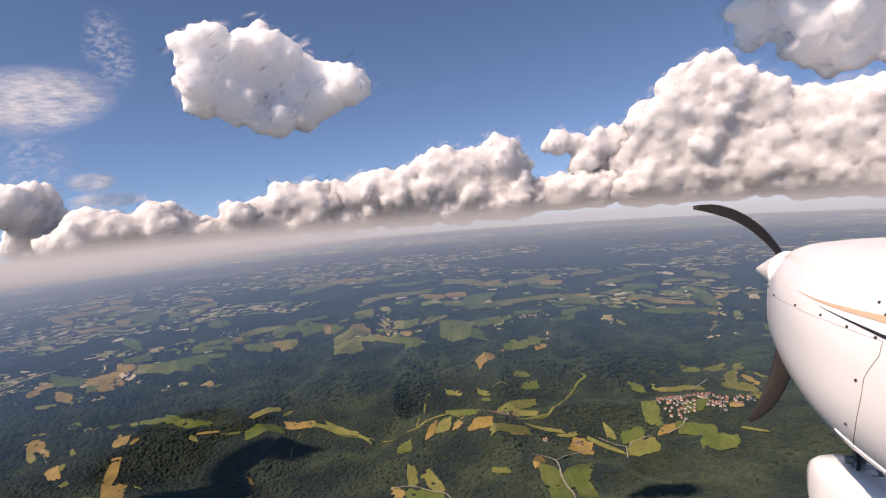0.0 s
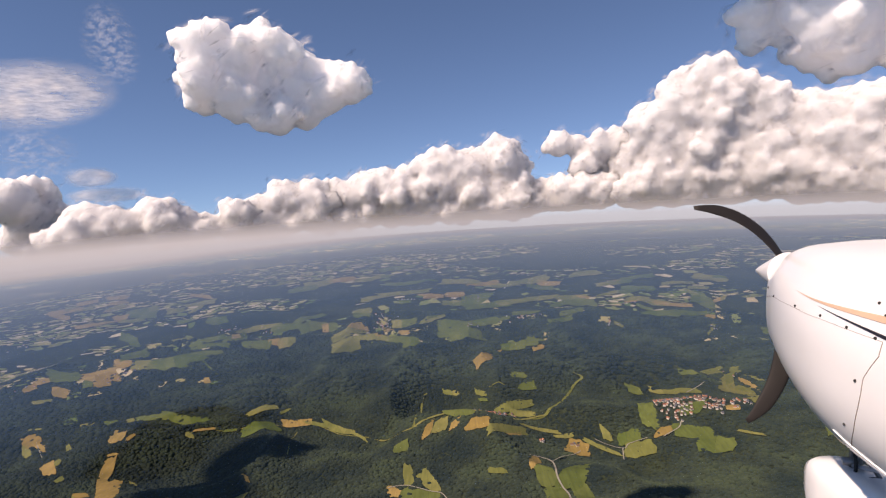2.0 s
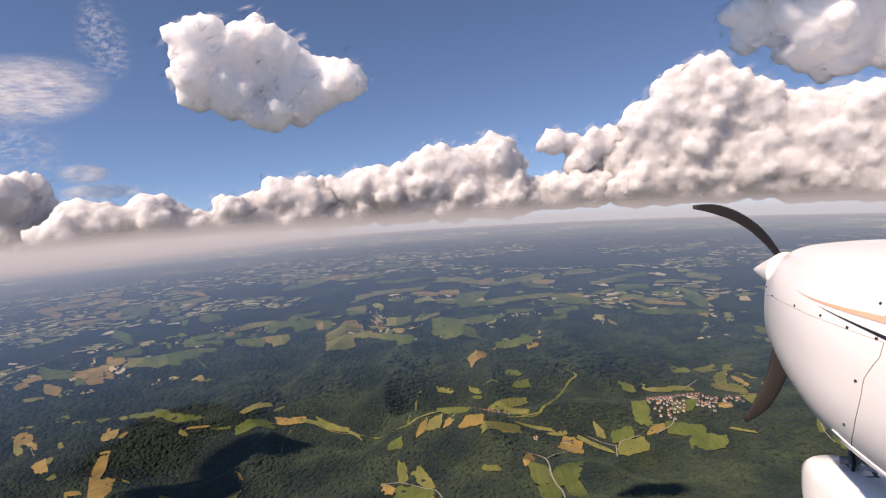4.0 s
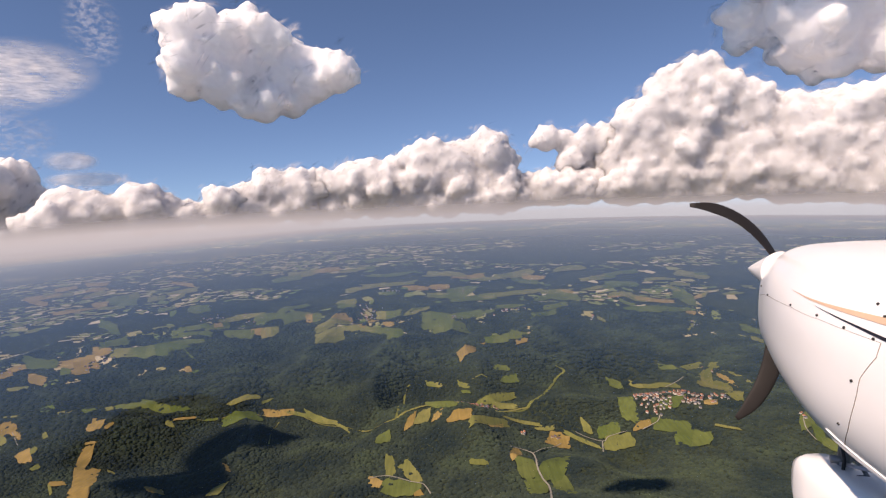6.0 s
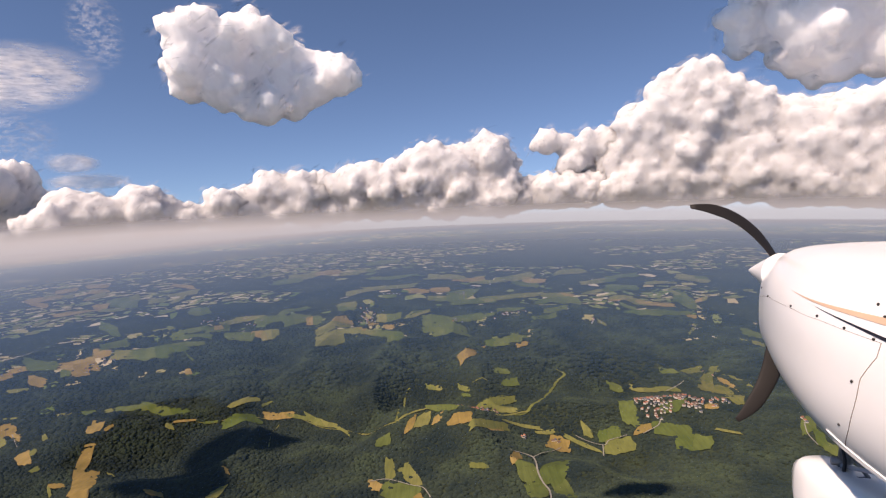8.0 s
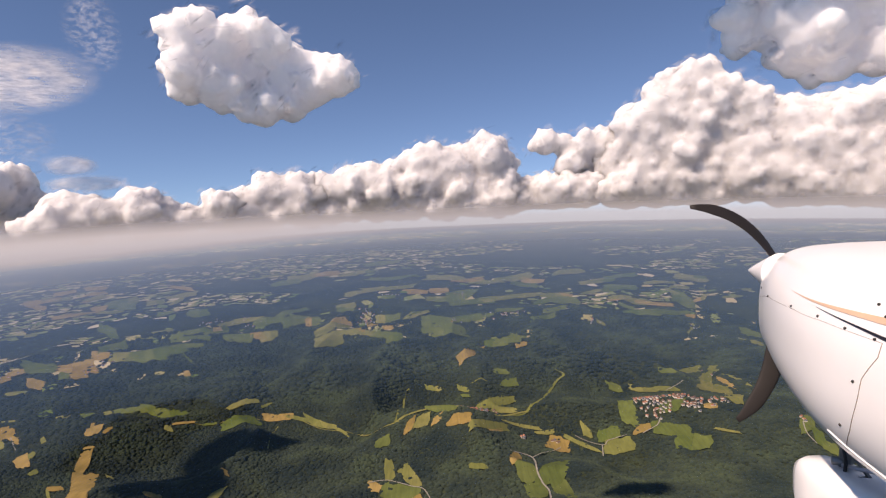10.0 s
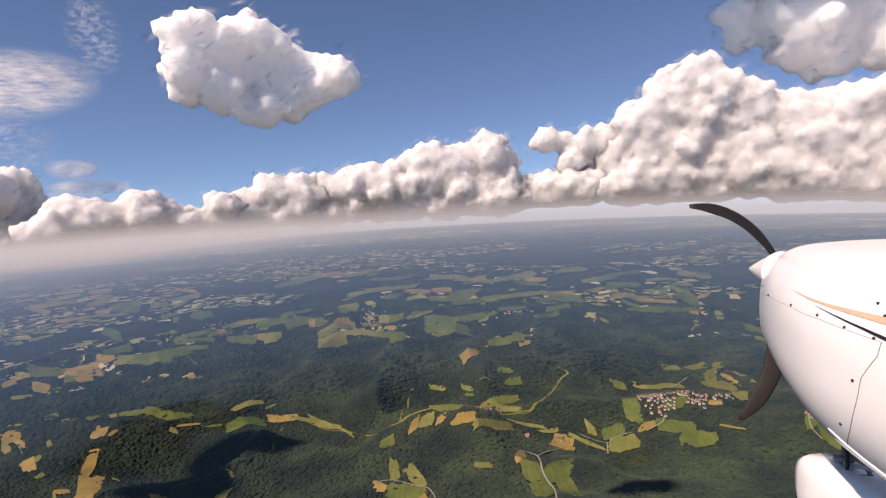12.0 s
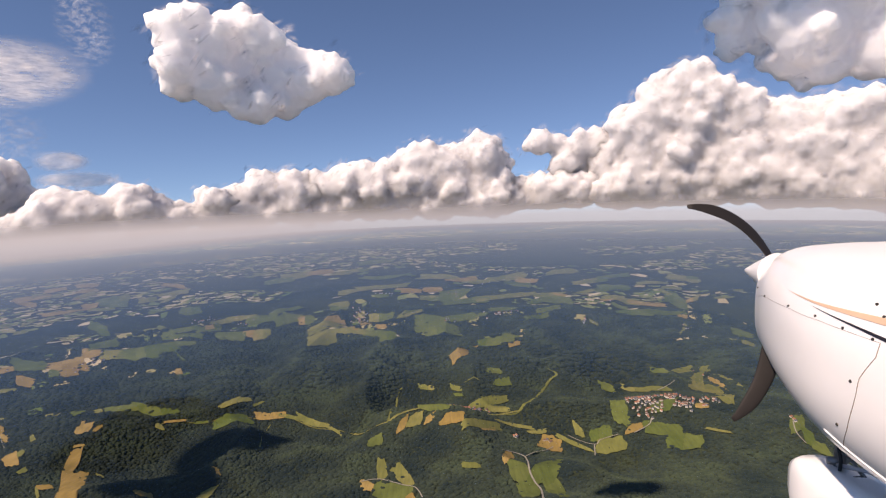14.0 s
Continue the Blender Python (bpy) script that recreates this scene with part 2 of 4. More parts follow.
field(-525, 759, 7, -2, -6, 6, 'pasture')
field(-335, 692, 9, 5, 3, 10, 'pasture')
field(-511, 907, 7, 1, -3, 5, 'pasture')
field(-491, 925, 17, 9, -1, 2, 'stubble')
field(-649, 1023, 32, 2, -11, 11, 'meadow')
field(-567, 1000, 65, -32, -16, 22, 'meadow')
field(-732, 1018, 13, 2, -7, 8, 'meadow')
field(-778, 1017, 16, 4, -4, 4, 'pasture')
field(-695, 1022, 8, 2, -6, 7, 'pasture')
field(-449, 935, 14, 3, -1, 2, 'meadow')
field(-801, 911, 17, 0, -2, 3, 'pasture')
field(-337, 732, 6, -2, -5, 7, 'stubble')
field(-395, 941, 29, 16, -9, 9, 'meadow')
field(-414, 983, 14, 17, -5, 6, 'pasture')
field(-393, 1002, 11, 8, -3, 6, 'pasture')
field(-366, 1002, 8, 10, -2, 3, 'pasture')
field(-333, 971, 30, 1, -5, 9, 'stubble')
field(-289, 963, 31, -8, -4, 6, 'pasture')
field(-245, 943, 33, -22, -8, 14, 'pasture')
field(-208, 912, 26, -26, -3, 7, 'pasture')
field(-113, 805, 12, 4, -2, 19, 'meadow')
field(-71, 842, 8, 9, 3, 19, 'stubble')
field(-50, 854, 13, 8, 3, 18, 'pasture')
field(-25, 855, 9, 8, 2, 12, 'stubble')
field(-94, 723, 7, 2, -4, 27, 'pasture')
field(-63, 703, 8, 6, -13, 26, 'pasture')
field(-111, 683, 10, -6, 0, 12, 'stubble')
field(-75, 668, 26, -9, 5, 17, 'meadow')
field(-50, 653, 6, -1, -2, 9, 'stubble')
field(105, 1041, 16, 3, -1, 8, 'meadow')
field(117, 1012, 18, 7, 0, 11, 'meadow')
field(-35, 1045, 17, -9, -2, 7, 'pasture')
field(25, 1003, 11, -16, -1, 10, 'pasture')
field(29, 978, 9, -9, -1, 6, 'pasture')
field(56, 999, 16, -3, -1, 2, 'pasture')
field(84, 946, 39, 24, 1, 15, 'pasture')
field(94, 922, 23, 0, 0, 12, 'stubble')
field(-19, 887, 31, -8, -1, 15, 'meadow')
field(14, 833, 18, -12, 6, 15, 'stubble')
field(60, 823, 34, 28, -1, 15, 'pasture')
field(71, 817, 13, 15, -1, 5, 'stubble')
field(120, 871, 33, -3, -0, 5, 'pasture')
field(157, 860, 18, 2, -1, 4, 'pasture')
field(212, 830, 24, -25, -2, 8, 'pasture')
field(227, 850, 7, -7, 0, 11, 'pasture')
field(259, 832, 18, -3, 2, 12, 'meadow')
field(266, 803, 23, -4, 3, 17, 'pasture')
field(175, 832, 18, -6, 7, 19, 'stubble')
field(139, 688, 23, 8, 19, 46, 'meadow')
field(99, 679, 14, 3, -3, 28, 'meadow')
field(90, 726, 10, 15, 0, 21, 'stubble')
field(104, 627, 14, 3, 1, 27, 'meadow')
field(137, 625, 12, -10, 1, 36, 'meadow')
field(34, 703, 13, -6, -1, 8, 'pasture')
field(332, 1028, 14, -7, -1, 12, 'meadow')
field(300, 864, 13, -2, 3, 31, 'meadow')
field(377, 995, 18, -31, 3, 10, 'pasture')
field(311, 821, 14, -0, 6, 8, 'stubble')
field(370, 851, 22, 1, 9, 11, 'meadow')
field(405, 956, 14, -28, 4, 12, 'pasture')
field(351, 805, 26, -14, 3, 16, 'meadow')
field(368, 766, 23, -12, 10, 17, 'meadow')
field(506, 1010, 28, 26, 38, 77, 'pasture')
field(505, 953, 17, -14, 16, 34, 'pasture')
field(565, 1001, 4, -49, 4, 9, 'pasture')
field(540, 996, 1, -33, 7, 18, 'stubble')
field(496, 890, 7, -20, 16, 33, 'pasture')
field(566, 1095, 12, 0, 9, 22, 'pasture')
field(431, 839, 12, 1, 3, 8, 'stubble')
field(526, 744, 15, 6, 10, 18, 'meadow')
field(523, 714, 4, -7, 8, 18, 'meadow')
field(522, 689, 7, -8, 5, 13, 'meadow')
field(422, 770, 13, -13, 1, 3, 'pasture')
field(435, 1014, 12, -19, 3, 9, 'meadow')
field(528, 1117, 28, 5, 11, 26, 'pasture')
field(-1003, 1251, 48, -6, -31, 37, 'meadow')
field(-907, 1244, 47, 3, -25, 33, 'stubble')
field(-1034, 1221, 9, 20, -12, 11, 'stubble')
field(-943, 1159, 25, -6, -12, 20, 'stubble')
field(-956, 1120, 18, 7, -5, 6, 'pasture')
field(-1032, 1180, 3, 17, -15, 15, 'stubble')
field(-872, 1201, 17, 7, -12, 17, 'stubble')
field(-905, 1198, 12, 1, -11, 17, 'meadow')
field(-875, 1294, 28, -1, -19, 27, 'stubble')
field(-895, 1371, 9, 49, -20, 31, 'meadow')
field(-816, 1274, 26, 6, -13, 18, 'pasture')
field(-761, 1296, 47, 6, -26, 42, 'meadow')
field(-701, 1312, 24, 17, -16, 27, 'meadow')
field(-639, 1262, 30, -29, -10, 13, 'meadow')
field(-613, 1191, 7, 2, -11, 19, 'stubble')
field(-716, 1427, 68, -19, -15, 28, 'meadow')
field(-736, 1487, 35, 33, -14, 28, 'meadow')
field(-667, 1340, 23, 14, -7, 12, 'meadow')
field(-681, 1518, 12, 58, -17, 36, 'meadow')
field(-586, 1439, 34, 21, -24, 59, 'meadow')
field(-536, 1454, 20, 3, -12, 32, 'stubble')
field(-507, 1464, 19, 19, -12, 39, 'pasture')
field(-683, 1618, 22, 35, -6, 15, 'pasture')
field(-634, 1654, 46, 9, -4, 12, 'pasture')
field(-566, 1642, 43, 18, -8, 27, 'meadow')
field(-487, 1661, 35, 35, -12, 46, 'meadow')
field(-433, 1664, 27, -4, -14, 58, 'meadow')
field(-522, 1742, 33, 86, -6, 23, 'meadow')
field(-337, 1514, 41, 48, -9, 45, 'pasture')
field(-321, 1383, 32, 39, -17, 65, 'pasture')
field(-331, 1579, 21, 16, -4, 24, 'stubble')
field(-310, 1565, 18, 16, -4, 21, 'stubble')
field(-245, 1436, 61, -16, -2, 16, 'pasture')
field(-168, 1452, 16, 1, -1, 12, 'stubble')
field(-230, 1574, 18, -11, -3, 23, 'stubble')
field(-183, 1600, 42, -17, -3, 31, 'meadow')
field(-167, 1412, 46, -12, -3, 21, 'meadow')
field(-145, 1373, 22, -5, -2, 22, 'meadow')
field(-256, 1453, 25, -10, -1, 8, 'stubble')
field(-94, 1581, 40, 45, -1, 30, 'pasture')
field(-37, 1502, 44, -23, -1, 56, 'meadow')
field(45, 1505, 59, 27, 1, 32, 'meadow')
field(7, 1409, 48, -18, -1, 58, 'meadow')
field(101, 1523, 38, 5, 1, 10, 'meadow')
field(-53, 1440, 23, -0, -1, 27, 'meadow')
field(-357, 1830, 37, -1, -5, 27, 'pasture')
field(-343, 1777, 39, -16, -5, 30, 'meadow')
field(39, 1138, 23, 29, -1, 35, 'stubble')
field(138, 1268, 50, 7, -0, 10, 'meadow')
field(178, 1254, 15, 5, 1, 9, 'stubble')
field(116, 1258, 32, 4, 1, 9, 'meadow')
field(175, 1283, 22, -0, 1, 7, 'meadow')
field(79, 1235, 9, 10, 1, 6, 'stubble')
field(194, 1596, 47, 2, 4, 33, 'meadow')
field(275, 1475, 44, 40, 5, 27, 'meadow')
field(-238, 2140, 109, 13, -4, 41, 'pasture')
field(-136, 2010, 37, -12, -1, 15, 'stubble')
field(-108, 1964, 40, -7, -3, 54, 'stubble')
field(-322, 2081, 68, 78, -8, 52, 'pasture')
field(-210, 1878, 26, -7, -2, 22, 'meadow')
field(-27, 1985, 38, -9, -0, 48, 'stubble')
field(-30, 1830, 41, 7, -0, 24, 'pasture')
field(91, 1784, 81, 27, 2, 33, 'meadow')
field(194, 1832, 78, 33, 3, 23, 'pasture')
field(283, 1864, 75, 26, 4, 27, 'pasture')
field(57, 1890, 61, 40, 3, 80, 'meadow')
field(14, 1822, 61, 11, 0, 19, 'meadow')
field(389, 1858, 60, 6, 5, 23, 'pasture')
field(408, 1793, 46, -26, 9, 49, 'meadow')
field(327, 1566, 45, 31, 6, 29, 'meadow')
field(331, 1785, 38, 33, 6, 33, 'meadow')
field(429, 1854, 20, -20, 3, 13, 'stubble')
field(285, 2215, 98, 66, 8, 58, 'pasture')
field(358, 2148, 42, -37, 8, 50, 'stubble')
field(182, 2137, 58, -44, 4, 44, 'pasture')
field(92, 2198, 70, 27, 1, 28, 'stubble')
field(-3, 2292, 92, -54, 0, 79, 'pasture')
field(310, 2067, 49, -41, 11, 72, 'meadow')
field(-235, 2370, 120, 17, -3, 36, 'meadow')
field(537, 1879, 55, 18, 4, 15, 'pasture')
field(637, 1902, 58, -17, 18, 53, 'meadow')
field(590, 2023, 77, 18, 11, 37, 'pasture')
field(710, 2120, 92, 62, 18, 55, 'meadow')
field(591, 1765, 39, -13, 11, 33, 'pasture')
field(628, 1708, 33, -47, 16, 43, 'pasture')
field(560, 1481, 59, -2, 9, 23, 'meadow')
field(575, 1654, 16, -30, 5, 14, 'meadow')
field(659, 1648, 34, -73, 13, 32, 'stubble')
field(658, 1500, 65, 17, 8, 19, 'meadow')
field(700, 1485, 12, -6, 5, 11, 'stubble')
field(782, 1763, -1, -92, 10, 28, 'pasture')
field(765, 1674, 2, -79, 41, 89, 'meadow')
field(804, 1665, 48, 31, 10, 21, 'pasture')
field(834, 1857, 34, -8, 13, 29, 'pasture')
field(963, 2047, 34, -74, 29, 62, 'pasture')
field(808, 1966, 60, -4, 11, 28, 'pasture')
field(928, 1680, 38, 7, 4, 8, 'pasture')
field(1031, 1780, 19, 2, 11, 19, 'pasture')
field(773, 1310, 6, -40, 15, 28, 'meadow')
field(723, 1200, 4, -20, 10, 17, 'pasture')
field(646, 1368, 30, 45, 8, 20, 'pasture')
field(424, 1424, 9, -12, 3, 10, 'pasture')
field(-1681, 2161, 56, 33, -41, 54, 'stubble')
field(-1614, 2042, 59, -26, -33, 43, 'stubble')
field(-1705, 2330, 36, 23, -33, 47, 'stubble')
field(-1633, 2178, 53, 15, -31, 42, 'pasture')
field(-1609, 2398, 45, 13, -30, 46, 'stubble')
field(-1531, 2278, 35, 21, -25, 38, 'stubble')
field(-1478, 2178, 9, 61, -29, 45, 'pasture')
field(-1328, 1855, 69, 31, -19, 27, 'stubble')
field(-1317, 1964, 26, 8, -36, 56, 'stubble')
field(-1263, 2019, 49, 25, -74, 121, 'meadow')
field(-1212, 1866, 54, -5, -20, 32, 'pasture')
field(-1139, 2036, 29, 15, -26, 49, 'pasture')
field(-981, 1806, 25, 8, -19, 37, 'meadow')
field(-1093, 2146, 51, 34, -30, 61, 'pasture')
field(-1186, 2336, 76, -48, -23, 46, 'stubble')
field(-1056, 2034, 7, 51, -11, 22, 'pasture')
field(-875, 1823, 36, 6, -26, 56, 'meadow')
field(-1041, 1579, 65, -54, -43, 67, 'meadow')
field(-1282, 1584, 11, 14, -12, 16, 'pasture')
field(-1397, 1673, 33, -17, -26, 32, 'pasture')
field(-1325, 1541, 8, 12, -9, 12, 'pasture')
field(-1357, 1718, -10, 54, -19, 25, 'pasture')
field(-859, 1456, 26, 1, -2, 5, 'pasture')
field(-884, 1593, 20, 30, -7, 14, 'pasture')
field(-720, 2356, 53, 52, -21, 73, 'meadow')
field(-676, 2481, 64, 53, -21, 82, 'pasture')
field(-584, 2554, 62, 30, -12, 57, 'stubble')
field(-466, 2512, 48, 16, -8, 48, 'pasture')
field(-391, 2566, 46, -1, -6, 45, 'meadow')
field(-861, 2553, 32, 59, -11, 33, 'pasture')
field(-337, 2830, 96, 43, -7, 67, 'meadow')
field(545, 2296, 77, 25, 18, 77, 'pasture')


def far_fields():
    rng = np.random.RandomState(21)
    co = []

    def parcel(cx, cy, long, wide, turn):
        u, v = np.meshgrid(np.linspace(-1, 1, 5), np.linspace(-1, 1, 4), indexing="ij")
        p, q = outline(u, v, rng.randint(9999))
        q = q + rng.uniform(-0.5, 0.5) * p
        x = cx + p * long * math.cos(turn) + q * wide * math.sin(turn)
        y = cy - p * long * math.sin(turn) + q * wide * math.cos(turn)
        co.append(np.stack([x, y], -1).reshape(-1, 2))

    for _ in range(15000):
        az, k = radians(rng.uniform(-50, 50)), rng.rand()
        r = 1 / ((1 - k) / 1600 + k / 4900)
        cx, cy = r * math.sin(az), r * math.cos(az)
        thick = swell(cx, cy * 2.2, 620, 3.0) + 0.6 * swell(cx, cy * 1.6, 230, 6.0)
        if thick < 0.33 - (r - 1750) / 3600 + rng.uniform(-0.25, 0.25) or cleared(np.array(cx), np.array(cy), 1.3):
            continue
        long, wide = rng.choice((5, 7, 9, 12, 16, 24)) * rng.uniform(0.8, 1.2) * r / 2400, rng.uniform(4, 13) * r / 2400
        parcel(cx, cy, long, wide, az + rng.uniform(-0.5, 0.5))
    # small parcels beside the larger fields of the middle distance
    for cx, cy, ax, ay, bx, by in list(CLEARINGS):
        r = math.hypot(cx, cy)
        if r < 1280:
            continue
        for _ in range(rng.randint(1, 4)):
            i, j = rng.normal(0, 1.5), rng.normal(0, 1.5)
            if abs(i) < 1.05 and abs(j) < 1.05:
                continue
            x, y = cx + i * ax + j * bx, cy + i * ay + j * by
            parcel(x, y, rng.uniform(6, 20) * r / 1800, rng.uniform(8, 24) * r / 1800, math.atan2(x, y) + rng.uniform(-0.4, 0.4))
    spots = np.concatenate(co)
    spots = np.column_stack([spots, relief(spots[:, 0], spots[:, 1]) + 2.6])
    faces = (grid_faces(5, 4)[None] + 20 * np.arange(len(co))[:, None, None]).reshape(-1, 4)
    tagged(new("distant_fields", mesh_of("distant_fields", spots, faces, FAR_CROP)), "patchwork of distant green and straw coloured fields", "fields", kind="stuff")


def far_crop():
    m, t, out = shader("far_fields")
    g = t.nodes.new("ShaderNodeNewGeometry")
    c = ramp(t, g.outputs["Random Per Island"], [(0.0, (0.10, 0.145, 0.035)), (0.45, (0.22, 0.235, 0.075)), (0.75, (0.42, 0.34, 0.16)), (1.0, (0.60, 0.50, 0.32))])
    finish(t, out, c, 1.0, **{"Specular IOR Level": 0.1})
    return m


FAR_CROP = far_crop()
far_fields()


def lane(name, line, wide, material, label, lift=3.2):
    """A ribbon that follows the ground along a bent line."""
    pts = [np.array(p, float) for p in line]
    fine = []
    for i in range(len(pts) - 1):
        a, b, c, d = pts[max(i - 1, 0)], pts[i], pts[i + 1], pts[min(i + 2, len(pts) - 1)]
        for k in np.linspace(0, 1, 12, endpoint=False):
            fine.append(0.5 * (2 * b + (c - a) * k + (2 * a - 5 * b + 4 * c - d) * k * k + (3 * b - a - 3 * c + d) * k ** 3))
    fine = np.array(fine + [pts[-1]])
    way = np.gradient(fine, axis=0)
    side = np.stack([way[:, 1], -way[:, 0]], 1) / np.linalg.norm(way, axis=1)[:, None]
    co = np.concatenate([fine + side * wide / 2, fine - side * wide / 2])
    z = np.concatenate([relief(fine[:, 0], fine[:, 1])] * 2) + lift
    n = len(fine)
    faces = np.stack([np.arange(n - 1), np.arange(1, n), np.arange(1, n) + n, np.arange(n - 1) + n], 1)
    LANES.append((line, wide))
    return tagged(new(name, mesh_of(name, np.column_stack([co, z]), faces, material)), label, "road" if "lane" in name else "meadow", kind="structure")


LANES = []
lane("lane_1", [(85, 749), (118, 748), (113, 680), (115, 652), (119, 626), (110, 566)], 2.4, LANE, "pale narrow country lane winding between meadows")
lane("lane_2", [(118, 748), (153, 797), (178, 826)], 1.5, LANE, "pale farm track along a meadow edge")
lane("lane_3", [(207, 847), (243, 815), (255, 820), (284, 818)], 1.6, LANE, "pale farm track between small meadows")
lane("lane_4", [(243, 815), (236, 787)], 1.6, LANE, "pale track ending at the wood's edge")
lane("lane_5", [(-120, 692), (-93, 696), (-60, 678), (-43, 668), (-32, 642)], 1.6, LANE, "pale farm track beside a green meadow")
lane("lane_6", [(307, 811), (334, 820), (343, 831)], 1.6, LANE, "pale farm track beside the village meadow")
lane("lane_7", [(400, 944), (424, 952), (440, 960)], 1.6, LANE, "pale lane out of the village")
lane("lane_8", [(523, 749), (512, 725), (510, 701)], 1.4, LANE, "pale farm track through a meadow strip")
lane("lane_9", [(-763, 869), (-715, 821)], 1.4, LANE, "pale track below a small field")
lane("valley_strip_1", [(-162, 889), (-133, 872), (-99, 856), (-78, 870), (-41, 885), (-1, 880), (48, 881), (105, 907), (136, 909)], 6, CROPS["pasture"], "narrow green valley floor along the wooded slopes", 1.6)
lane("valley_strip_2", [(105, 907), (136, 909), (175, 965), (214, 1036), (235, 1053), (221, 1070)], 6, CROPS["pasture"], "narrow green side valley between wooded slopes", 1.6)
lane("valley_strip_3", [(-97, 855), (-94, 898), (-95, 1034), (-86, 1062)], 4, CROPS["pasture"], "narrow green side valley between wooded slopes", 1.6)
lane("valley_strip_4", [(-164, 890), (-208, 908), (-276, 954), (-312, 967), (-328, 932), (-299, 809)], 2.2, CROPS["pasture"], "narrow grassy valley floor below the wooded ridge", 1.6)
lane("valley_strip_5", [(-473, 931), (-429, 938), (-369, 961), (-328, 967)], 2.5, CROPS["pasture"], "narrow grassy valley floor below the wooded ridge", 1.6)

# ---- woods ----
HAMLETS = []


def hamlet(cx, cy, rx, ry, count):
    HAMLETS.append((cx, cy, rx, ry, count))


hamlet(345, 869, 22, 30, 74)
hamlet(392, 870, 19, 23, 20)
hamlet(412, 847, 29, 15, 18)
hamlet(465, 865, 18, 10, 8)
hamlet(44, 907, 35, 12, 26)
hamlet(-257, 1625, 41, 80, 29)
hamlet(193, 1523, 56, 34, 16)
hamlet(-787, 1698, 49, 42, 12)
hamlet(-846, 1247, 27, 37, 12)
hamlet(18, 1475, 20, 57, 6)
hamlet(403, 1439, 27, 31, 6)
hamlet(-642, 1653, 59, 40, 7)
hamlet(56, 1864, 41, 49, 7)
hamlet(589, 1731, 25, 43, 4)
hamlet(-1032, 1193, 24, 53, 5)
hamlet(545, 1059, 9, 35, 3)
hamlet(172, 843, 6, 6, 3)
hamlet(117, 838, 9, 8, 3)
hamlet(-220, 1967, 58, 43, 6)
hamlet(601, 2049, 51, 36, 5)
hamlet(183, 2098, 46, 36, 3)
hamlet(-1351, 1623, 62, 95, 7)
hamlet(669, 1416, 10, 48, 3)
hamlet(528, 752, 5, 13, 3)


def woods(name, r0, r1, gap, size, seed, label):
    rng = np.random.RandomState(seed)
    area = 0.5 * (r1 * r1 - r0 * r0) * radians(100)
    n = int(area / gap ** 2)
    az, r = np.radians(rng.uniform(-50, 50, n)), np.sqrt(rng.uniform(r0 * r0, r1 * r1, n))
    x, y = r * np.sin(az), r * np.cos(az)
    bare = cleared(x, y, 0.97)
    for line, wide in LANES:
        bare |= nearness(x, y, line) < wide * 0.6
    for cx, cy, rx, ry, _ in HAMLETS:
        bare |= (((x - cx) / rx) ** 2 + ((y - cy) / ry) ** 2 < 1) & (rng.rand(n) < 0.72)
    bare &= rng.rand(n) > 0.03
    x, y = x[~bare], y[~bare]
    n = len(x)
    s = size * rng.uniform(0.55, 1.4, n) * (1 + 0.25 * swell(x, y, 40, 2.0))
    tall = s * rng.uniform(0.34, 0.55, n)
    turn = rng.uniform(0, 6.28, n)
    ang = np.arange(6) * np.pi / 3
    ring = [(0.95, 0.25), (0.72, 0.78)]
    parts = []
    for rad, h in ring:
        wob = rng.uniform(0.75, 1.25, (n, 6))
        a = turn[:, None] + ang
        parts.append(np.stack([x[:, None] + np.cos(a) * rad * wob * s[:, None] * 0.62, y[:, None] + np.sin(a) * rad * wob * s[:, None] * 0.62,
                               (relief(x, y) - 0.4 + tall * h)[:, None] + rng.uniform(-0.1, 0.1, (n, 6)) * s[:, None]], -1))
    top = np.stack([x, y, relief(x, y) - 0.4 + tall], -1)[:, None]
    co = np.concatenate(parts + [top], 1)
    tri = []
    for k in range(1):
        for j in range(6):
            a, b = k * 6 + j, k * 6 + (j + 1) % 6
            tri += [(a, b, b + 6), (a, b + 6, a + 6)]
    tri += [(6 + j, 6 + (j + 1) % 6, 12) for j in range(6)]
    faces = (np.array(tri)[None] + 13 * np.arange(n)[:, None, None]).reshape(-1, 3)
    tagged(new(name, mesh_of(name, co.reshape(-1, 3), faces, FOLIAGE)), label, "woods", kind="stuff")


woods("near_woods", 540, 1080, 3.4, 5.2, 4, "dense dark green mixed woods on hillsides")
woods("middle_woods", 1080, 1700, 6.0, 8.4, 5, "dark green woods on ridges between the fields")

# ---- houses ----
def part(name, bm, material, parent, label=""):
    me = bpy.data.meshes.new(name)
    bm.normal_update()
    bm.to_mesh(me)
    bm.free()
    me.materials.append(material)
    ob = new(name, me)
    ob.parent = parent
    if label:
        ob["label"] = label
    return ob


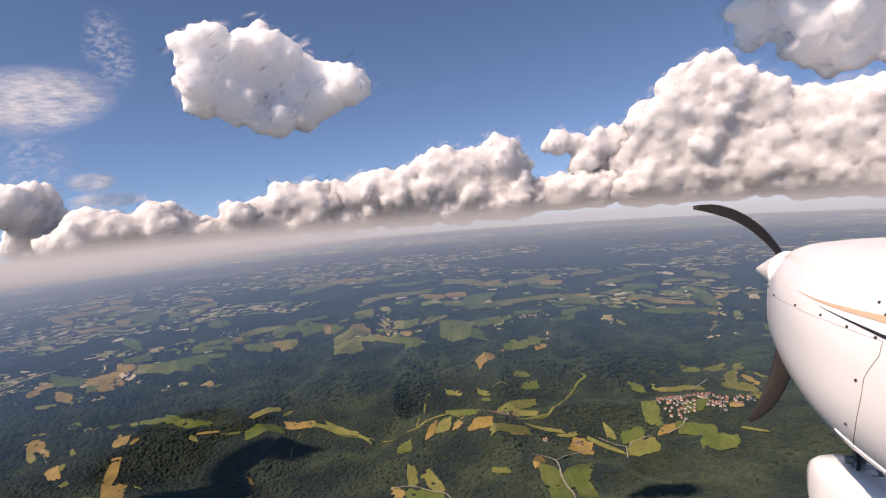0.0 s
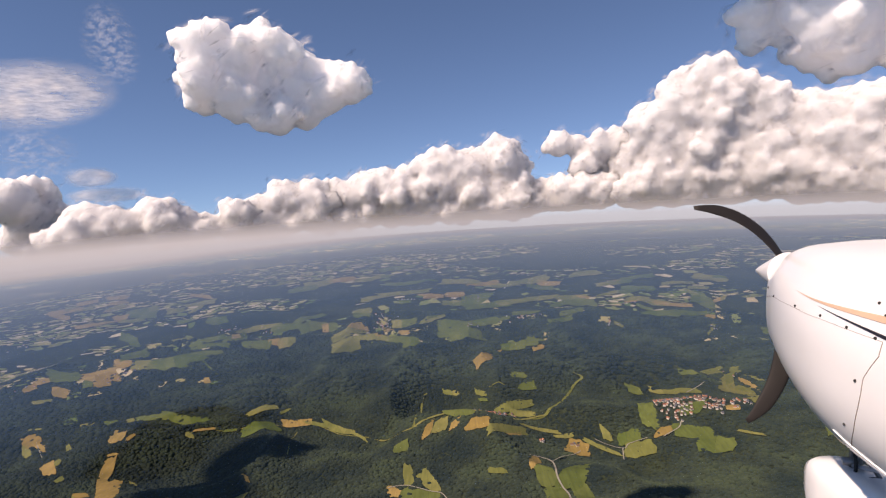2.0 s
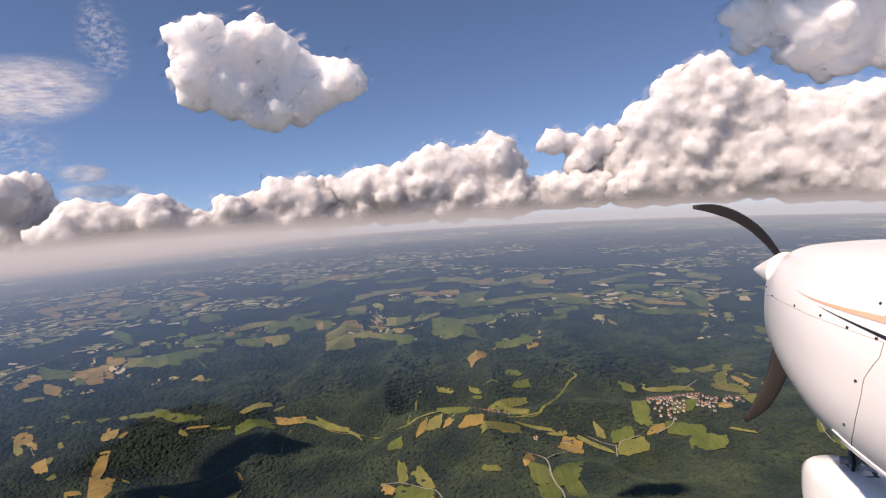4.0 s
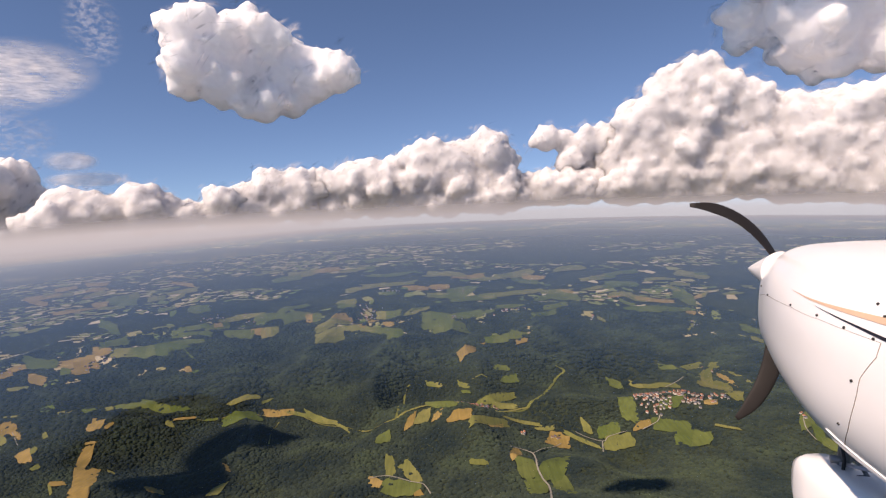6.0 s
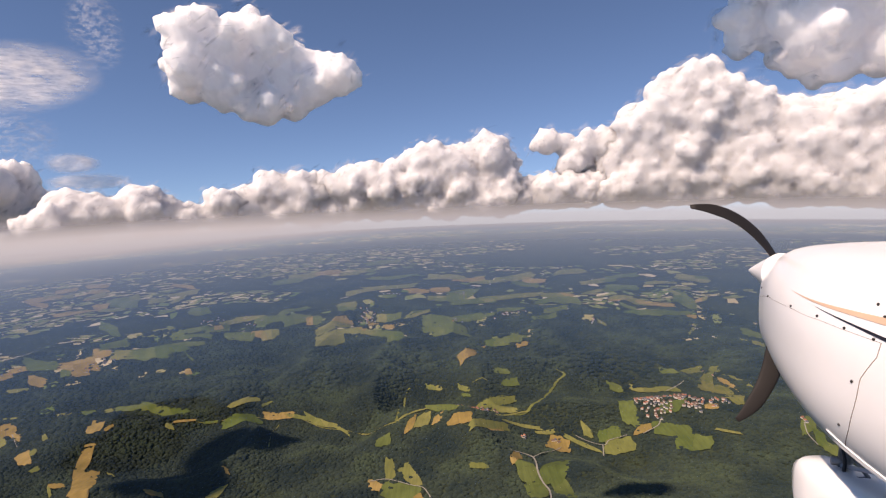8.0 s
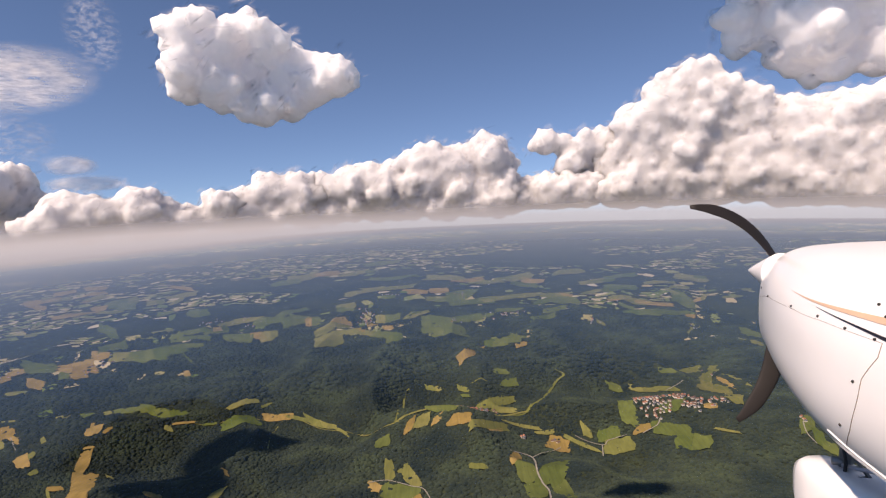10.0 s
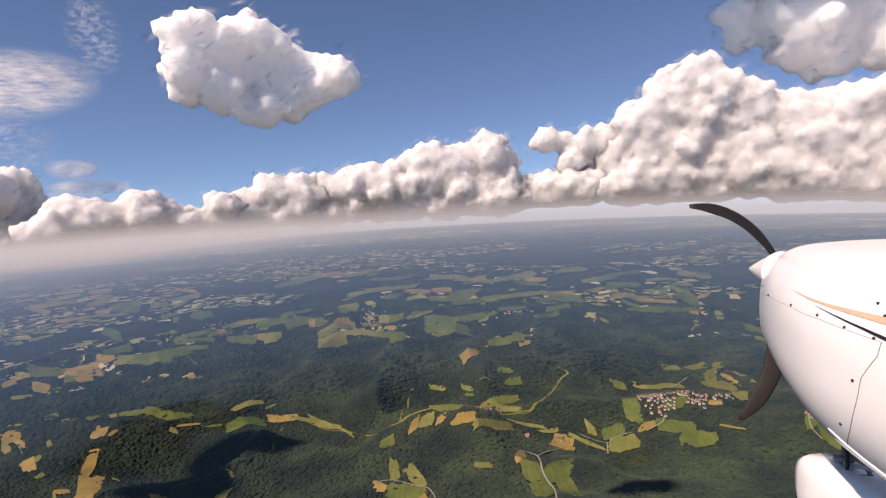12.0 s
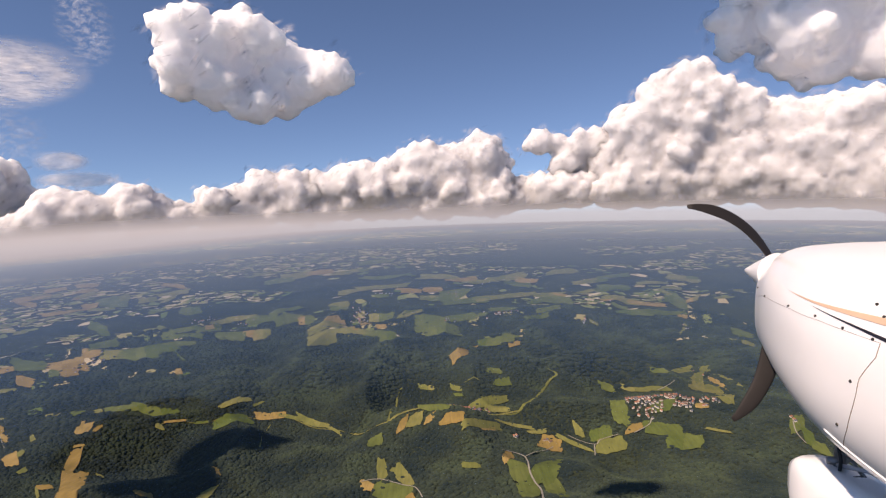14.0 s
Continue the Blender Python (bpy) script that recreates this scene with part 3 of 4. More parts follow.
def house_kind(long, wide, tall, tiles, label):
    home = new("house")
    bm = bmesh.new()
    bmesh.ops.create_cube(bm, size=1, matrix=Matrix.Translation((0, 0, tall / 2 - 0.6)) @ Matrix.Diagonal((long, wide, tall + 1.2, 1)))
    part("wall", bm, RENDER, home)
    bm = bmesh.new()
    o, up = 0.35, wide * 0.42
    a = [bm.verts.new(c) for c in ((-long / 2 - o, -wide / 2 - o, tall - 0.2), (long / 2 + o, -wide / 2 - o, tall - 0.2), (long / 2 + o, wide / 2 + o, tall - 0.2), (-long / 2 - o, wide / 2 + o, tall - 0.2),
                                   (-long / 2 - o, 0, tall + up), (long / 2 + o, 0, tall + up))]
    for f in ((0, 1, 5, 4), (2, 3, 4, 5), (1, 2, 5), (3, 0, 4), (3, 2, 1, 0)):
        bm.faces.new([a[i] for i in f])
    part("roof", bm, tiles, home)
    return tagged(home, label, "house", "village houses")


HOUSES = [house_kind(4.2, 3.0, 1.8, TILES[0], "small pale rendered village house with red tiled roof"),
          house_kind(5.2, 3.2, 1.9, TILES[1], "pale rendered village house with brown tiled roof"),
          house_kind(3.8, 2.9, 2.2, TILES[2], "white rendered village house with dark slate roof")]
rng = np.random.RandomState(31)
placed, first = [], set()
for cx, cy, rx, ry, count in HAMLETS:
    for _ in range(count):
        for _try in range(30):
            a, k = rng.uniform(0, 6.28), min(1.25, abs(rng.normal(0, 0.62)))
            x, y = cx + rx * k * math.cos(a), cy + ry * k * math.sin(a)
            if all((x - p) ** 2 + (y - q) ** 2 > 17 for p, q in placed):
                break
        placed.append((x, y))
        kind = rng.randint(3)
        m = pose(x, y, float(relief(x, y)) + 1.9, 0, 0, rng.uniform(0, 180))
        if kind in first:
            copy_thing(HOUSES[kind], m)
        else:
            first.add(kind)
            HOUSES[kind].matrix_basis = m

# ---- clouds ----
def at(az, el, far):
    return Vector((0, 0, EYE)) + bearing(az, el) * far


def shreds(cloud, mids, sizes, span, share, seed, dense, bright):
    """Ragged veils of vapour lying over a cloud's heads: each is dense in its middle and thins out to nothing at its rim."""
    rng = np.random.RandomState(seed)
    mids, sizes = np.asarray(mids), np.asarray(sizes)
    pick = np.repeat(np.arange(len(sizes)), np.ceil(4 * share * (sizes / span) ** 2).astype(int))
    way = rng.normal(size=(len(pick), 3))
    way /= np.linalg.norm(way, axis=1)[:, None]
    p = mids[pick] + way * (sizes[pick] + span * (0.35 * np.abs(rng.normal(size=len(pick))) - 0.15))[:, None]
    sunward = np.array(bearing(SUN_AZ, SUN_EL))
    keep = (p[:, 2] > mids[:, 2].min() - sizes.min() * 0.3) & (way @ sunward > (-0.15 if bright > 1 else -0.6))
    for m, s in zip(mids, sizes):
        keep &= np.linalg.norm(p - m, axis=1) > s - 0.25 * span
    p, way = p[keep], way[keep]
    n, rim = len(p), 7
    size = span * rng.uniform(0.55, 1.45, n)
    flat = sunward + 0.6 * way + rng.uniform(-0.7, 0.7, (n, 3))
    a = np.cross(flat, rng.normal(size=(n, 3)))
    a /= np.linalg.norm(a, axis=1)[:, None]
    b = np.cross(flat, a)
    b /= np.linalg.norm(b, axis=1)[:, None]
    turn = np.arange(rim) * 2 * np.pi / rim
    wide = size[:, None] * rng.uniform(0.7, 1.2, (n, rim))
    ring = p[:, None] + (np.cos(turn) * wide)[..., None] * a[:, None] + (np.sin(turn) * wide)[..., None] * b[:, None]
    co = np.concatenate([p[:, None], ring], 1)
    tri = np.array([(0, 1 + j, 1 + (j + 1) % rim) for j in range(rim)])
    me = mesh_of("fringe", co.reshape(-1, 3), (tri[None] + (rim + 1) * np.arange(n)[:, None, None]).reshape(-1, 3), SHREDS)
    me.attributes.new("cover", "FLOAT", "POINT").data.foreach_set("value", np.tile([dense] + [0.0] * rim, n).astype(np.float32))
    lit = 0.8 * way + bright * sunward
    lit /= np.linalg.norm(lit, axis=1)[:, None]
    me.attributes.new("facing", "FLOAT_VECTOR", "POINT").data.foreach_set("vector", np.repeat(lit, rim + 1, axis=0).ravel().astype(np.float32))
    ob = new("fringe", me)
    ob.parent = cloud
    tagged(ob, "torn thinning edge of the cloud", kind="stuff")


def ball(fine):
    bm = bmesh.new()
    bmesh.ops.create_icosphere(bm, subdivisions=fine, radius=1)
    co, tri = np.array([v.co for v in bm.verts]), np.array([[v.index for v in f.verts] for f in bm.faces])
    bm.free()
    return co, tri


def balls(mids, sizes, fine):
    co, tri = ball(fine)
    spots = np.asarray(mids)[:, None] + co[None] * np.asarray(sizes)[:, None, None]
    return spots.reshape(-1, 3), (tri[None] + len(co) * np.arange(len(mids))[:, None, None]).reshape(-1, 3)


def cumulus(lumps, far, cell, rough, label, depth=1.0, soft=1.0, buds=4, veil_size=44):
    """One cloud: swollen heads grown together, small heads budding on them, and billows. lumps: bearing, height and radius in degrees."""
    mids = [at(az, el, far + random.uniform(-0.6, 0.6) * math.radians(size) * far * depth) for az, el, size in lumps]
    sizes = [math.radians(size) * far for _, _, size in lumps]
    spots, tri = balls([tuple(c) for c in mids], sizes, 2)
    small, sides = [], []
    for c, r in zip(mids, sizes):
        for _ in range(int(buds * min(3.0, max(0.6, (r / 70) ** 2)))):
            way = Vector((random.gauss(0, 1), random.gauss(-0.6, 1), random.gauss(0.35, 1))).normalized()
            if way.z < -0.25:
                continue
            s = random.choice((28, 36, 46, 60, 76)) * (1.5 if soft > 1 else 1.0)
            small.append(tuple(c + way * (r - s * 0.15)))
            sides.append(s)
    if small:
        more, extra = balls(small, sides, 1)
        tri = np.concatenate([tri, extra + len(spots)])
        spots = np.concatenate([spots, more])
    me = mesh_of("cloud", spots, tri, SOFT_VAPOUR if soft > 1 else VAPOUR)
    ob = new("cloud", me)
    mod = ob.modifiers.new("grow", "REMESH")
    mod.mode, mod.voxel_size, mod.use_smooth_shade = "VOXEL", cell, True
    ease = ob.modifiers.new("ease", "SMOOTH")
    ease.factor, ease.iterations = 0.6, 8 if soft <= 1 else 14
    for wave, high in rough:
        tex = bpy.data.textures.new("billow", "CLOUDS")
        tex.noise_scale, tex.noise_depth, tex.noise_type, tex.noise_basis = wave, 3, "HARD_NOISE", "ORIGINAL_PERLIN"
        d = ob.modifiers.new("billow", "DISPLACE")
        d.texture, d.texture_coords, d.strength, d.mid_level = tex, "GLOBAL", high, 0.45
    last = ob.modifiers.new("soften", "SMOOTH")
    last.factor, last.iterations = 0.5, 6
    if veil_size:
        shreds(ob, [tuple(c) for c in mids] + small, sizes + sides, veil_size, *((0.55, len(lumps), 1.0, 1.9) if soft > 1 else (0.55, len(lumps), 0.78, 0.6)))
    return tagged(ob, label, "cloud", "cumulus clouds")


def bank(profile, far, label, seed, bulk=1.5):
    """A row of cumulus: heads under a skyline. profile: bearing, top and base in degrees."""
    rnd = random.Random(seed)
    lumps = []
    for (a0, t0, b0), (a1, t1, b1) in zip(profile, profile[1:]):
        steps = max(1, round((a1 - a0) / 0.45))
        for i in range(steps):
            k = (i + rnd.random() * 0.6) / steps
            az, top, base = a0 + (a1 - a0) * k, t0 + (t1 - t0) * k, b0 + (b1 - b0) * k
            size = min(rnd.uniform(0.35, 0.85), (top - base) * 0.4)
            el = top - size * rnd.uniform(1.0, 1.3)
            while el > base + 0.2:
                lumps.append((az + rnd.uniform(-0.3, 0.3), el, size))
                size = min(rnd.uniform(0.7, 1.2) * bulk, (el - base) * 0.8 + 0.4)
                el -= size * rnd.uniform(0.5, 0.9)
            lumps.append((az, base + 0.35, 0.5))
    return cumulus(lumps, far, 10, ((280, 26), (90, 7), (30, 2)), label, depth=1.6)


LOW = "row of white cumulus with grey flat base near the horizon"
bank([(-38.9, -1.0, -2.6), (-37.8, -0.8, -2.7), (-36.6, -0.1, -2.7), (-36.0, 0.8, -2.6), (-35.5, 1.1, -2.6), (-34.0, 0.3, -2.7), (-32.1, 0.4, -2.7), (-31.0, 0.7, -2.6), (-28.9, 1.1, -2.8), (-27.7, 0.4, -2.8), (-27.4, -0.8, -2.7), (-26.1, -0.6, -2.7), (-24.9, -1.2, -2.7), (-23.9, -0.5, -2.6), (-22.9, 0.2, -2.7), (-21.9, 0.9, -2.8), (-21.4, 0.1, -2.8)], 4520, LOW, 1)
bank([(-21.3, 0.1, -2.8), (-20.3, 0.8, -2.8), (-19.2, 1.7, -2.8), (-17.2, 2.0, -2.8), (-15.3, 1.8, -2.8), (-14.8, 0.6, -2.8), (-13.9, 1.1, -2.8), (-13.0, 1.9, -2.7), (-12.5, 0.9, -2.7)], 4600, LOW, 2)
bank([(-12.1, 1.6, -2.7), (-11.2, 2.0, -2.7), (-9.7, 2.5, -2.7), (-7.4, 2.6, -2.7), (-5.0, 2.7, -2.8), (-3.7, 3.6, -2.7), (-2.2, 4.3, -2.7), (-0.6, 4.4, -2.7), (1.1, 3.8, -2.7), (2.9, 3.9, -2.8), (4.2, 5.0, -2.7), (5.4, 5.1, -2.7), (6.7, 4.3, -2.7), (6.9, 2.0, -2.6)], 4550, LOW, 3)
bank([(6.6, 1.0, -2.6), (7.4, 1.0, -2.6), (7.9, -0.0, -2.4), (8.8, 0.5, -2.3), (10.6, 0.5, -2.3), (12.9, 0.8, -2.2), (16.3, 0.7, -2.2)], 4620, LOW, 4)
bank([(17.7, 3.1, -2.2), (19.0, 4.5, -2.2), (19.2, 6.6, -2.2), (19.9, 7.4, -2.2), (21.8, 7.1, -2.1), (22.3, 8.7, -2.2), (23.2, 9.9, -2.2), (24.9, 10.6, -2.2), (26.6, 10.1, -2.3), (27.3, 9.3, -2.3), (28.0, 9.0, -2.3), (28.5, 7.7, -2.3), (29.9, 7.7, -2.3), (30.7, 7.7, -2.3), (31.2, 6.0, -2.3), (32.7, 6.2, -2.3), (33.1, 6.8, -2.2), (33.8, 5.6, -2.2), (35.0, 6.4, -2.3), (36.9, 6.1, -2.3), (37.7, 6.3, -2.3), (39.4, 6.4, -2.4), (41.9, 5.9, -2.5)], 4620, "large bright cumulus tower with flat grey base", 5, 1.7)
cumulus([(11.1, 4.0, 1.5), (9.8, 3.6, 0.7), (13.0, 3.6, 1.4), (15.2, 3.3, 1.6), (17.2, 3.3, 1.8), (18.0, 1.4, 2.1), (15.8, 1.1, 2.1), (13.5, 1.4, 1.6), (16.4, 4.1, 0.9)], 4720, 10, ((150, 26), (60, 9), (24, 3)), "small white cumulus head beside the larger cloud", veil_size=46)
cumulus([(-40.5, 1.4, 2.1), (-39.0, 1.5, 1.5), (-38.1, 1.8, 1.3), (-37.6, 0.5, 1.1), (-36.9, 0.3, 0.7), (-39.3, -0.6, 1.5), (-38.2, -1.3, 1.1), (-37.3, -1.9, 0.9), (-40.5, -1.9, 1.4), (-39.1, 2.7, 0.8), (-36.4, -2.1, 0.6), (-36.7, -2.6, 0.7), (-38.2, -2.8, 0.9), (-39.5, -2.7, 1.0)], 4850, 10, ((150, 26), (60, 9), (24, 3)), "bright towering cumulus with grey shaded side", veil_size=46)
cumulus([(-24.2, 14.7, 2.3), (-26.0, 13.8, 0.9), (-23.6, 15.8, 1.6), (-21.5, 14.2, 2.4), (-18.8, 15.1, 2.2), (-17.0, 14.7, 2.0), (-24.7, 11.8, 2.1), (-24.6, 10.0, 1.6), (-21.8, 10.9, 2.9), (-18.6, 12.0, 3.2), (-15.4, 11.5, 2.8), (-12.6, 11.0, 2.6), (-10.4, 11.3, 2.0), (-9.5, 10.9, 1.4), (-17.8, 8.6, 2.2), (-19.4, 8.2, 1.5), (-15.0, 8.9, 2.0), (-21.4, 9.2, 1.6), (-15.5, 13.6, 1.4)], 5000, 11, ((240, 50), (80, 16), (30, 4)), "lone white fair-weather cumulus in the blue sky", soft=1.8, buds=6, veil_size=80)
cumulus([(28.9, 13.5, 1.6), (28.8, 11.1, 1.3), (31.5, 12.6, 2.5), (33.6, 9.9, 2.3), (35.1, 11.9, 3.4), (36.1, 8.5, 1.6), (38.2, 10.4, 2.8), (39.0, 8.3, 1.4), (33.5, 13.3, 2.8), (34.5, 7.8, 1.2), (40.7, 9.9, 3.1), (42.6, 10.3, 2.9), (38.0, 15.4, 3.9), (33.4, 17.0, 4.0), (30.1, 16.4, 2.6)], 4900, 11, ((240, 50), (80, 14), (30, 3)), "large nearby cumulus seen from below with grey underside", soft=1.8, buds=4, veil_size=90)


def veil(az, el, wide, high, far, material, label, lean=0.0, slope=500):
    n = 24
    u, v = np.meshgrid(np.linspace(-1, 1, n), np.linspace(-1, 1, n), indexing="ij")
    p, q = u * math.cos(lean) - v * high / wide * math.sin(lean), v * math.cos(lean) + u * wide / high * math.sin(lean)
    co = [at(az + a * wide, el + b * high, far - slope * b + 60 * math.sin(3 * a + 2 * b)) for a, b in zip(p.ravel(), q.ravel())]
    me = mesh_of("thin_cloud", [tuple(c) for c in co], grid_faces(n, n), material)
    cover = me.attributes.new("cover", "FLOAT", "POINT")
    k = np.clip(1 - np.sqrt(u ** 2 + v ** 2), 0, 1)
    cover.data.foreach_set("value", np.clip(k * 2.2, 0, 1).ravel().astype(np.float32))
    return tagged(new("thin_cloud", me), label, "cloud", "high thin clouds")


STREAKS = thin_vapour("ice_streaks", 0.95, 0.006, (1.0, 1.0, 6.0), 0, 0.24, 0.70)
FLEECE = thin_vapour("fleecy_shreds", 0.26, 0.016, (1.0, 1.0, 1.4), 0, 0.44, 0.62)
MILK = thin_vapour("milky_patch", 0.85, 0.004, (1.0, 1.0, 2.0), 0, 0.15, 0.7)
veil(-38.0, 10.2, 6.6, 3.0, 5300, STREAKS, "bright streaky high cloud fanned out in thin fibres", lean=0.12)
veil(-31.8, 14.6, 2.4, 3.8, 5100, FLEECE, "faint torn wisps of high cloud")
veil(-38.1, 5.3, 3.2, 2.4, 5300, FLEECE, "small torn fleecy cloud shreds")
veil(-33.5, 1.6, 3.4, 0.8, 5200, MILK, "thin flat pale cloud streak", slope=260)
veil(-34.6, 3.2, 2.2, 1.0, 5200, MILK, "thin pale cloud patch", slope=260)

# Fair-weather clouds outside the view, drifting over the near hills.
def overhead(x, y, size, high, seed):
    rnd = random.Random(seed)
    s = bearing(SUN_AZ, SUN_EL)
    c = Vector((x, y, 0)) + s * (high / s.z)
    rel = c - Vector((0, 0, EYE))
    far = rel.length
    az, el = math.degrees(math.atan2(rel.x, rel.y)), math.degrees(math.asin(rel.z / far))
    step = math.degrees(size / far)
    cumulus([(az + rnd.uniform(-1.6, 1.6) * step, el + rnd.uniform(-0.9, 0.9) * step, step * rnd.uniform(0.5, 0.95)) for _ in range(12)], far, 8, ((60, 20), (24, 12)), "fair-weather cumulus drifting over the near hills", depth=1.4, buds=0, veil_size=0)


overhead(-390, 800, 74, 640, 1)
overhead(240, 640, 26, 640, 4)
# Unseen cloud added between the sun and the large cloud, to shade it grey.
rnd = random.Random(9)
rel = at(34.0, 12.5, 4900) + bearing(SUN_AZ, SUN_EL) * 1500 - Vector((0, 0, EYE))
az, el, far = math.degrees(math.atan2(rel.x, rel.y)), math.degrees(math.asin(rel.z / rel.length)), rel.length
cumulus([(az + rnd.uniform(-7.5, 7.5), el + rnd.uniform(-3.5, 4.5), rnd.uniform(2.0, 3.2)) for _ in range(34)], far, 16, ((240, 60), (80, 24)), "broad added cumulus above the view, shading the large grey cloud", depth=1.2, buds=0, veil_size=0)


# ---- haze: painted on see-through sheets between the eye and the far land ----
def haze_paint(name, tones):
    """Haze put into a sheet's colour, lit as if facing up; "cover" says how dense it is, "tint" which of the tones it
    has.
    """
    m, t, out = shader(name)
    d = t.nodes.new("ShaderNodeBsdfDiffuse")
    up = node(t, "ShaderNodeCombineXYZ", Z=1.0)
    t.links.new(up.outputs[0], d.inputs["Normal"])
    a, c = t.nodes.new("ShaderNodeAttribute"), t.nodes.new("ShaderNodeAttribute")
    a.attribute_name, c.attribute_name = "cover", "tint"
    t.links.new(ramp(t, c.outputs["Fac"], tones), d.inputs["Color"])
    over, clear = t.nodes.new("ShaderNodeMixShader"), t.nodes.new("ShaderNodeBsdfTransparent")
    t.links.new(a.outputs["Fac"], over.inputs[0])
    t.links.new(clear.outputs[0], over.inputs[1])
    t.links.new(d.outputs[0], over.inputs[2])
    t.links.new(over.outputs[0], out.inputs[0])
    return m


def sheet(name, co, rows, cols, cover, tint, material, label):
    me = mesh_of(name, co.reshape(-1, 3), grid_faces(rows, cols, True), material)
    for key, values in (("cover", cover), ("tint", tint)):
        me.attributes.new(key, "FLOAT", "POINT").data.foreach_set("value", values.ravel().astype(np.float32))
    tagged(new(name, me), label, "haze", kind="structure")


def haze():
    az = np.radians(np.arange(0, 360, 2))
    rr, aa = np.meshgrid(np.concatenate([np.linspace(330, 1500, 14), np.linspace(1650, 3570, 13)]), az, indexing="ij")
    x, y = rr * np.sin(aa), rr * np.cos(aa)
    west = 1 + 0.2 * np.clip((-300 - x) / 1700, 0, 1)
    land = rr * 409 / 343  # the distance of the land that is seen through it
    # Painted haze: opacity and bluish tone rise with the land's distance, more so westward.
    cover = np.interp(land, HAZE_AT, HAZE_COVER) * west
    sheet("haze_layer", np.stack([x, y, np.full(rr.shape, 66.0)], -1), 27, len(az), np.clip(cover, 0, 0.95), land / 4260, haze_paint("haze", HAZE_TONES), "thin see-through sheet painted with bluish haze over the far land")
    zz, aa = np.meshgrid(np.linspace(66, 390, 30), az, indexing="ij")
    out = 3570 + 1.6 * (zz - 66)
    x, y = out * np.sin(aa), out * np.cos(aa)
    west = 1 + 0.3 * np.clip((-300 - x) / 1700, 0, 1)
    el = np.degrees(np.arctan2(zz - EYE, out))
    # Haze painted on this shell: densest at the horizon, paler and thicker westward.
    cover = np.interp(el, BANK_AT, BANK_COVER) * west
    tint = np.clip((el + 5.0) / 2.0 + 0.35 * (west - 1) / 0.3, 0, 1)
    sheet("haze_bank", np.stack([x, y, zz], -1), 30, len(az), np.clip(cover, 0, 0.97), tint, haze_paint("horizon_haze", BANK_TONES), "see-through shell painted as pale grey haze along the horizon")


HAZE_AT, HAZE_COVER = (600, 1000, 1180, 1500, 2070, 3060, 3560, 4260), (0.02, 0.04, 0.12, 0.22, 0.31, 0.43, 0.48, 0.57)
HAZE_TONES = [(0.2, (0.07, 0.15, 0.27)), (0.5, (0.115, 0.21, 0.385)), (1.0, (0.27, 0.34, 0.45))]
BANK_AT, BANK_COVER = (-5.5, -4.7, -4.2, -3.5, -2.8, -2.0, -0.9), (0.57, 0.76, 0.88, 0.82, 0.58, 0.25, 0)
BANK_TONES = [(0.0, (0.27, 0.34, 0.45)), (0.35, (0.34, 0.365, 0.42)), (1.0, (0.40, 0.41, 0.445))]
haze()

# ---- the aircraft's nose: x to its right, y ahead, z up, from the tip of the spinner ----
WHITE = plain("white_gelcoat", (0.90, 0.885, 0.87), 0.28, 0.03, 2.0, **{"Coat Weight": 0.5, "Coat Roughness": 0.12})
PEACH = plain("peach_stripe", (0.70, 0.47, 0.32), 0.35, 0.06, 6.0)
BLACK = plain("black_stripe", (0.016, 0.012, 0.016), 0.35, 0.2, 6.0)
SEAM = plain("seam_shadow", (0.20, 0.14, 0.11), 0.8, 0.2, 9.0)
STEEL = plain("dull_steel", (0.25, 0.25, 0.25), 0.45, 0.2, 12.0, Metallic=0.8)
DARK = plain("dark_blade_paint", (0.011, 0.008, 0.007), 0.75, 0.3, 5.0)
SCREW = plain("dark_screw", (0.06, 0.055, 0.05), 0.5, 0.2, 12.0, Metallic=0.6)
RUBBER = plain("black_rubber", (0.02, 0.02, 0.02), 0.8, 0.2, 20.0)
GREY = plain("grey_fairing", (0.42, 0.41, 0.43), 0.4, 0.08, 5.0)

plane = tagged(new("light_aircraft"), "white light aircraft nose with peach and black stripes, flying", "aircraft")
plane.matrix_basis = pose(1.9716, 3.4148, 408.7526, -4.701, 3.178, 5.105)

STATIONS = [0.26, 0.34, 0.50, 0.75, 1.10, 1.50, 2.00, 2.60]
HALF = [0.108, 0.157, 0.255, 0.385, 0.520, 0.597, 0.633, 0.648]
TOP = [0.077, 0.107, 0.162, 0.194, 0.215, 0.256, 0.305, 0.355]
BASE = [-0.449, -0.477, -0.540, -0.639, -0.758, -0.833, -0.853, -0.849]


def eased(values, s):
    m = np.gradient(values, STATIONS)
    i = int(np.clip(np.searchsorted(STATIONS, s) - 1, 0, len(STATIONS) - 2))
    h = STATIONS[i + 1] - STATIONS[i]
    t = (s - STATIONS[i]) / h
    return (2 * t ** 3 - 3 * t ** 2 + 1) * values[i] + (t ** 3 - 2 * t ** 2 + t) * h * m[i] + (3 * t ** 2 - 2 * t ** 3) * values[i + 1] + (t ** 3 - t ** 2) * h * m[i + 1]


def skin(s, degrees, proud=0.0):
    """A point of the cowling: s metres behind the spinner's tip, degrees round it (180 is its left side)."""
    a, zt, zb = eased(HALF, s), eased(TOP, s), eased(BASE, s)
    c, k = math.cos(radians(degrees)), math.sin(radians(degrees))
    mid = zb + 0.45 * (zt - zb)
    x = math.copysign(abs(c) ** (2 / 2.4), c) * (a + proud)
    z = mid + math.copysign(abs(k) ** (2 / 2.4), k) * ((zt - mid if k > 0 else mid - zb) + proud)
    return Vector((x, -s, z))


